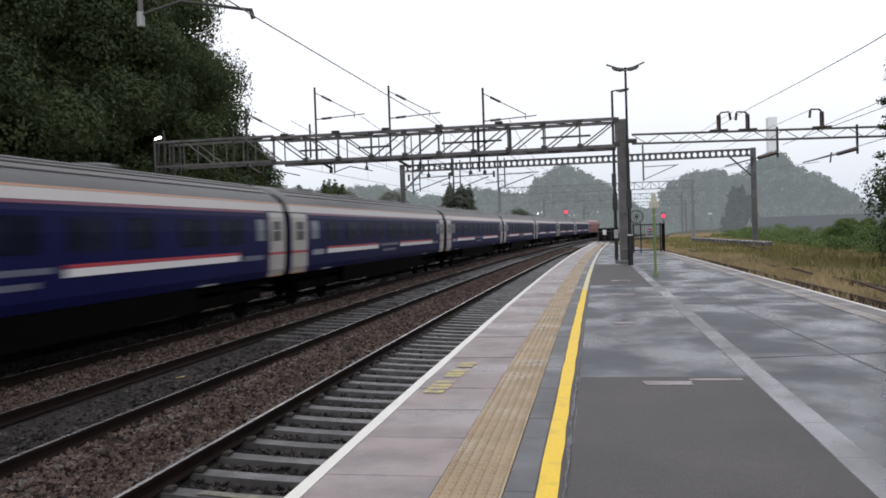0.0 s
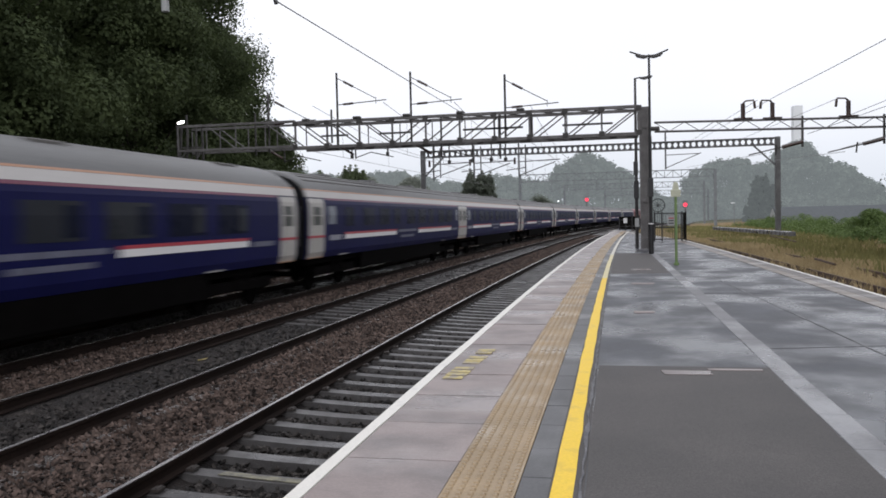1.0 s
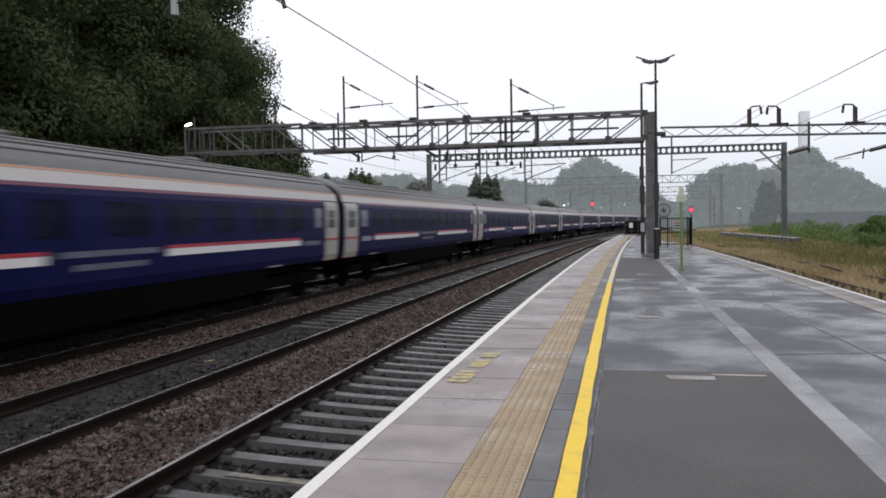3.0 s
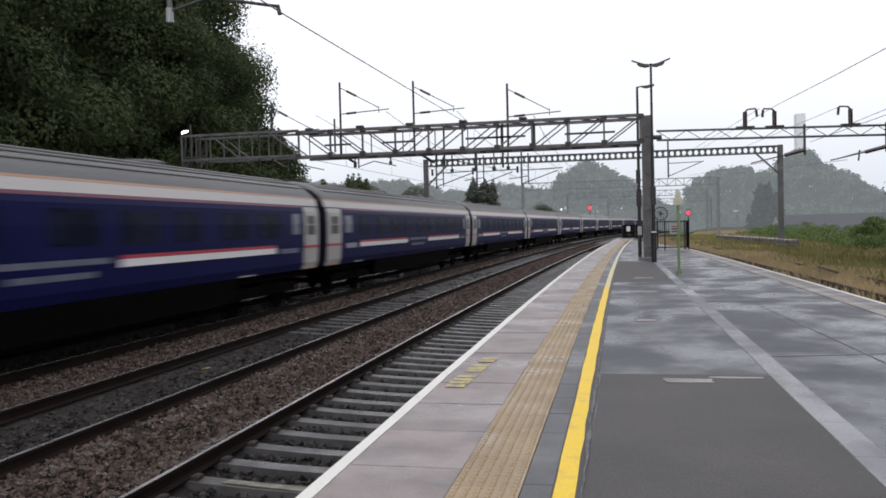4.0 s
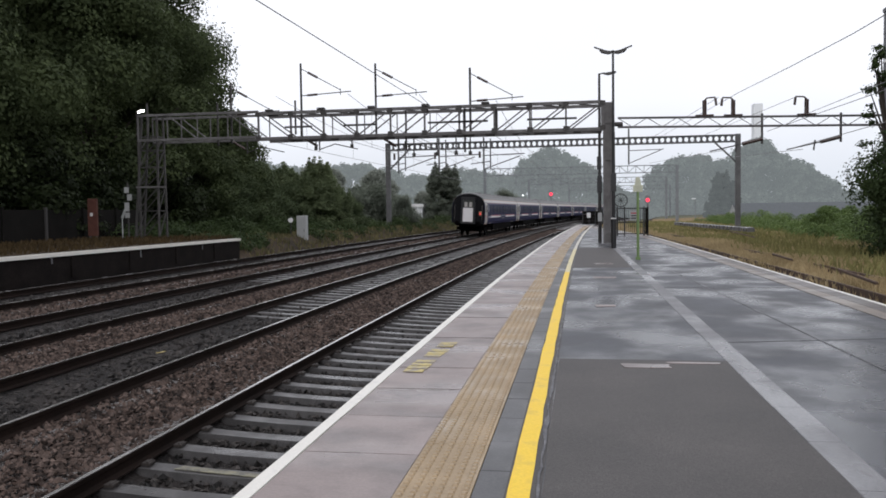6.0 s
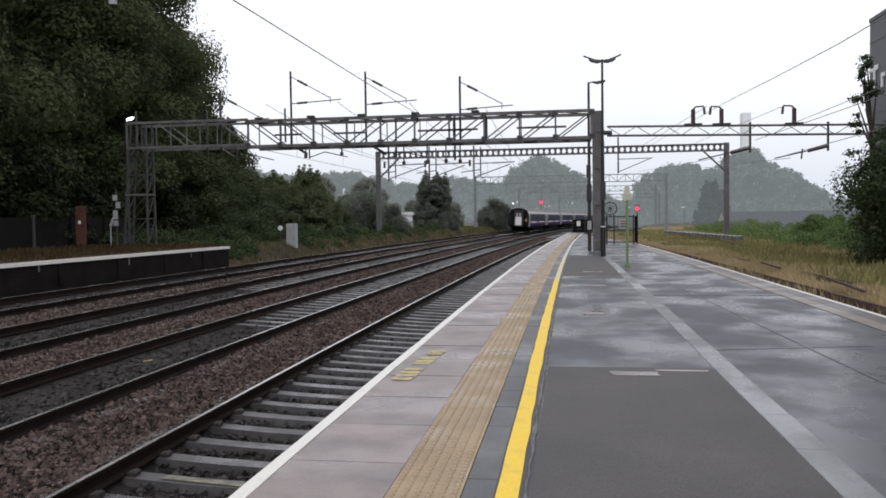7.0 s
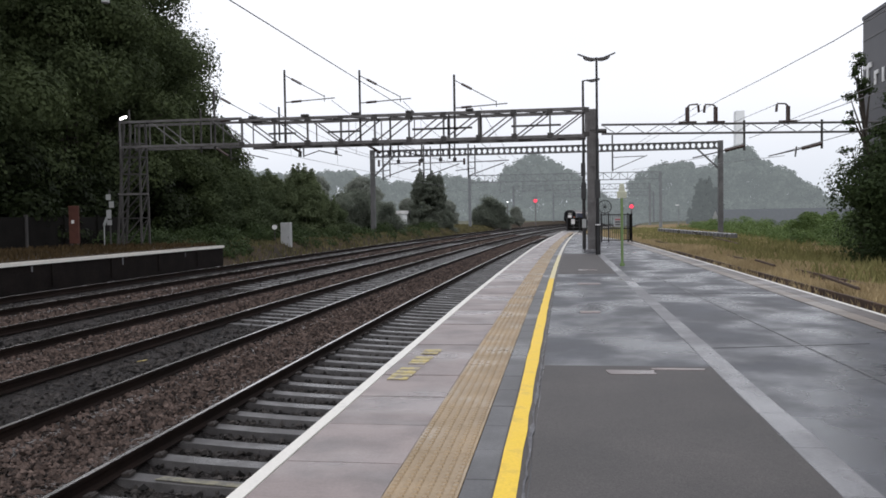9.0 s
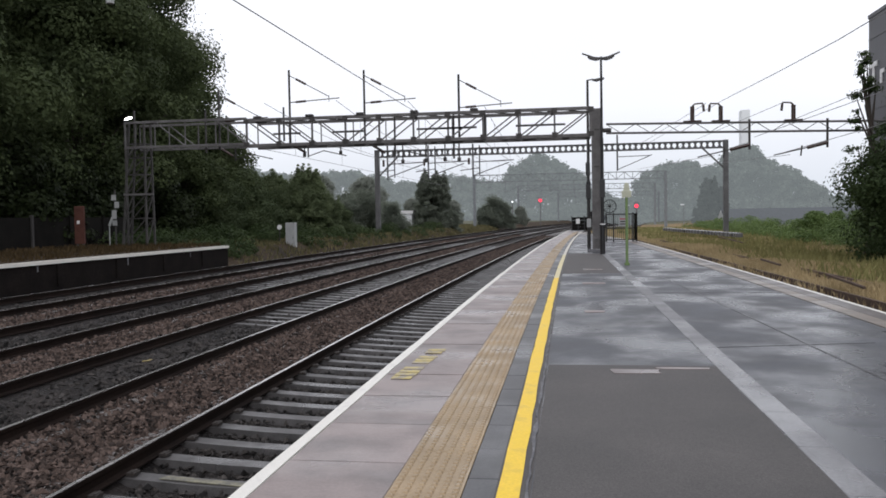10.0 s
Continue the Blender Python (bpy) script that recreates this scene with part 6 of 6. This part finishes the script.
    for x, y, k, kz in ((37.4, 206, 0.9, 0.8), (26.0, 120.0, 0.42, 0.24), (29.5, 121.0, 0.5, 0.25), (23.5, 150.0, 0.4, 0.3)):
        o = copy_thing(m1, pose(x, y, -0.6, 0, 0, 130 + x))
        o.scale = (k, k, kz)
    # distant woods, their mist given by the glowing leaf material
    rnd = random.Random(31)

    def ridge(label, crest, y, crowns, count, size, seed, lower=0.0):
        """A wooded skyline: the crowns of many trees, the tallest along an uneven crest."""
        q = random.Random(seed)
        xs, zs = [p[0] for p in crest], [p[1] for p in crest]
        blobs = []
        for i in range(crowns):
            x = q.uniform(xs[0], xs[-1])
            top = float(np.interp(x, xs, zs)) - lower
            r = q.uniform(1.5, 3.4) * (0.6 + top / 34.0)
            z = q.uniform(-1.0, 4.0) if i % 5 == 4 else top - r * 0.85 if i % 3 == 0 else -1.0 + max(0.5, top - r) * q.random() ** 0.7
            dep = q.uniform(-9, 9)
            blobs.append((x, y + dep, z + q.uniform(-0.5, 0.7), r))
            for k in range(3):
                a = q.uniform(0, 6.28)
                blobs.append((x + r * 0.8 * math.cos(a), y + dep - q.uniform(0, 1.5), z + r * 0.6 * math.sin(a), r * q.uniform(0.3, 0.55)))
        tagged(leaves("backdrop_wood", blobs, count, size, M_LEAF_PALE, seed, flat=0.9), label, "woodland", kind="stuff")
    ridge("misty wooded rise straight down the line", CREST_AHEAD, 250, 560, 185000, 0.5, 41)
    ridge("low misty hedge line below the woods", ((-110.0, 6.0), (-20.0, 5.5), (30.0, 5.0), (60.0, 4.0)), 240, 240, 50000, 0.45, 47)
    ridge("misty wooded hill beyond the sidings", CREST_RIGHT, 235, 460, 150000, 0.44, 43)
    # tree and scrub beside the clad building
    a = make_tree("ash_tree", "leafy green tree against the dark building", 4.7, 3.2, 51, 60000, 0.06, M_LEAF_ASH, 0.0, 110)
    a.matrix_basis = pose(12.6, 29.5, -0.3)
    a = make_tree("ash_tree", "thin sparse green sapling beside the dark building", 7.5, 0.55, 54, 2600, 0.06, M_LEAF_ASH, 0.25, 40, fuzz=0.4)
    a.matrix_basis = pose(10.45, 30.5, -0.3)
    a = make_tree("ash_tree", "dark green tree against the building's lower wall", 5.7, 1.5, 55, 26000, 0.06, M_LEAF_ASH, 0.05, 90, fuzz=0.25)
    a.matrix_basis = pose(12.0, 30.8, -0.3)
    b4 = make_tree("bramble_bush", "rounded green bramble bush among the scrub", 2.0, 1.3, 57, 9000, 0.06, M_SCRUB, 0.0, 40, "bushes in the scrub")
    b4.matrix_basis = pose(16.0, 42, -0.75)
    for x, y, rz in ((17.5, 48, 40), (18.5, 55, 90), (15.2, 36, 150), (20.0, 64, 210), (17.0, 60, 300), (22, 75, 20), (14.6, 33.5, 70)):
        copy_thing(b4, pose(x, y, -0.75, 0, 0, rz))
    sp = []
    for i in range(330):
        y = 22 + 95 * rnd.random() ** 1.3
        x = 12.0 + (y - 22) * 0.05 + abs(rnd.gauss(0, 2.6))
        sp.append((x, y, -0.6 + rnd.uniform(0, 0.55) + 0.17 * (x - 12.0 - (y - 22) * 0.05), rnd.uniform(0.3, 0.8)))
    tagged(leaves("bramble_scrub", sp, 95000, 0.06, M_SCRUB, 52), "tangled green brambles behind the dry grass", "scrub", kind="stuff")
    sp = [(u + bend(y), y, 0.1 + (-15.2 - u) * 0.04 + rnd.uniform(-0.2, 0.4), q) for u, y, q in ((rnd.uniform(-25, -17.6), 36.5 + 70 * rnd.random() ** 1.4, rnd.uniform(0.4, 1.0)) for i in range(150)) if abs(y - 46) > 2.5 or u < -18.5]
    sp += [(u + bend(y), y, -0.35 + (-16.2 - u) * 0.25 + rnd.uniform(-0.1, 0.3), q) for u, y, q in ((rnd.uniform(-18.2, -16.5), 37 + 60 * rnd.random() ** 1.3, rnd.uniform(0.3, 0.65)) for i in range(90)) if abs(y - 46.5) > 2.5]
    tagged(leaves("verge_scrub", sp, 60000, 0.085, M_LEAF_ASH, 53), "low green scrub on the far verge", "scrub", kind="stuff")


def build_grass():
    rng = np.random.default_rng(9)

    def tufts(name, label, u, y, z, h, mat, w=0.012):
        n = len(u)
        a = rng.uniform(0, 6.283, n)
        lean = rng.normal(0, 0.25, (n, 2)) * h[:, None]
        p = np.stack([u, y, z], -1)
        side = np.stack([np.cos(a), np.sin(a), np.zeros(n)], -1) * (w * (1 + y / 18.0))[:, None]
        mid = p + np.concatenate([lean * 0.35, (h * 0.6)[:, None]], 1)
        tip = p + np.concatenate([lean, h[:, None]], 1)
        V = np.stack([p - side, p + side, mid + side * 0.8, tip, mid - side * 0.8], 1).reshape(-1, 3)
        F = np.arange(5 * n).reshape(-1, 5)
        me = bpy.data.meshes.new(name)
        me.from_pydata(V.tolist(), [], F.tolist())
        me.materials.append(mat)
        tagged(new(name, me), label, "grass", kind="stuff")
    n = 150000
    y = 8 + 92 * rng.uniform(0, 1, n) ** 1.6
    u = 5.75 + rng.gamma(2.0, 1.9, n) * (0.6 + y / 80)
    clump = np.array([noise.noise((a * 0.35, b * 0.2, 0)) for a, b in zip(u[:, ].tolist(), y.tolist())])
    keep = (u < 13 + y * 0.08) & (rng.uniform(-0.5, 0.6, n) < clump + 0.25)
    u, y, clump = u[keep], y[keep], clump[keep]
    tufts("dry_grass", "straw-coloured dry grass over the old sidings", u - 0.0003 * y * y, y, np.full(len(u), -0.5), 0.13 + 0.20 * rng.uniform(0, 1, len(u)) + 0.30 * np.clip(clump, -0.2, 0.6), M_DRYGRASS, 0.0065)
    n = 10000
    y = 18 + 90 * rng.uniform(0, 1, n) ** 1.3
    u = 7.2 + rng.gamma(2.2, 1.6, n) * (0.8 + y / 90)
    tufts("green_weeds", "pale green weeds among the dry grass", u - 0.0003 * y * y, y, np.full(n, -0.5), 0.28 + 0.3 * rng.uniform(0, 1, n), M_WEEDGREEN, 0.016)
    n = 7000
    y = rng.uniform(4, 35, n)
    u = rng.uniform(-22.0, -15.3, n)
    tufts("platform_weeds", "brown weeds along the far platform", u, y, np.full(n, 0.43), rng.uniform(0.05, 0.22, n), M_WEED)
    n = 16000
    y = rng.uniform(37, 130, n)
    u = rng.uniform(-24, -15.3, n)
    c = K2 * y * y / 2 + K3 * y ** 3 / 6
    tufts("verge_grass", "coarse green grass on the far verge", u + c, y, np.interp(u, [-24, -20, -17, -15.2], [0.3, 0.25, 0.05, -0.9]), rng.uniform(0.10, 0.34, n), M_VERGE)


def build_near_cantilever():
    g = holder("overhead_cantilever")
    tagged(g, "grey steel overhead cantilever with hanging arms", "overhead gantry")
    Y = 14.5
    s = Shape()
    s.box(-16.8, -16.4, Y - 0.2, Y + 0.2, 0.3, 8.3)
    part("column", s, M_GALV, g)
    s = Shape()
    s.box(-16.8, -3.0, Y - 0.12, Y + 0.12, 7.9, 8.3)
    part("boom", s, M_GALV, g)
    s = Shape()
    s.tube((-8.45, Y, 8.0), (-8.45, Y, 5.88), 0.05, n=8)
    part("drop_tube", s, M_GALV, g)
    s = Shape()
    s.tube((-8.45, Y, 5.92), (-8.45, Y, 5.64), 0.075, n=8)
    part("end_cap", s, M_GREYBOX, g)
    s = Shape()
    s.tube((-8.45, Y, 5.86), (-7.6, Y, 6.06), 0.03, n=6)
    s.tube((-7.6, Y, 6.06), (-6.2, Y, 5.78), 0.03, n=6)
    s.tube((-6.2, Y, 5.80), (-6.15, Y, 5.62), 0.045, n=6)
    part("registration_arm", s, M_GALV_DARK, g)


build_ground()
build_near_cantilever()
build_trackbed()
COACHES, LOCO = build_train()
build_main_gantry()
build_side_boom()
build_portal_gantry()
build_far_gantries()
build_trees()
build_buildings()
build_lamp_post()
build_green_post()
build_end_gates()
build_lineside()
build_wires()
build_grass()
build_far_platform()
build_platform()
build_tracks()
build_ballast_stones()
build_litter()


def motions():
    times = [0.2 * i for i in range(51)]
    # the train runs evenly and begins to brake once past the platforms
    run = [TRAIN_SPEED * (t - 5.0) - 0.6 * max(0.0, t - 5.5) ** 2 for t in times]
    for c, gap in zip(COACHES, GAPS):
        walk(c, [(t, train_pose(gap + 0.05 + d)) for t, d in zip(times, run)])
    walk(LOCO, [(t, train_pose(GAPS[16] + 0.25 + d)) for t, d in zip(times, run)])


motions()
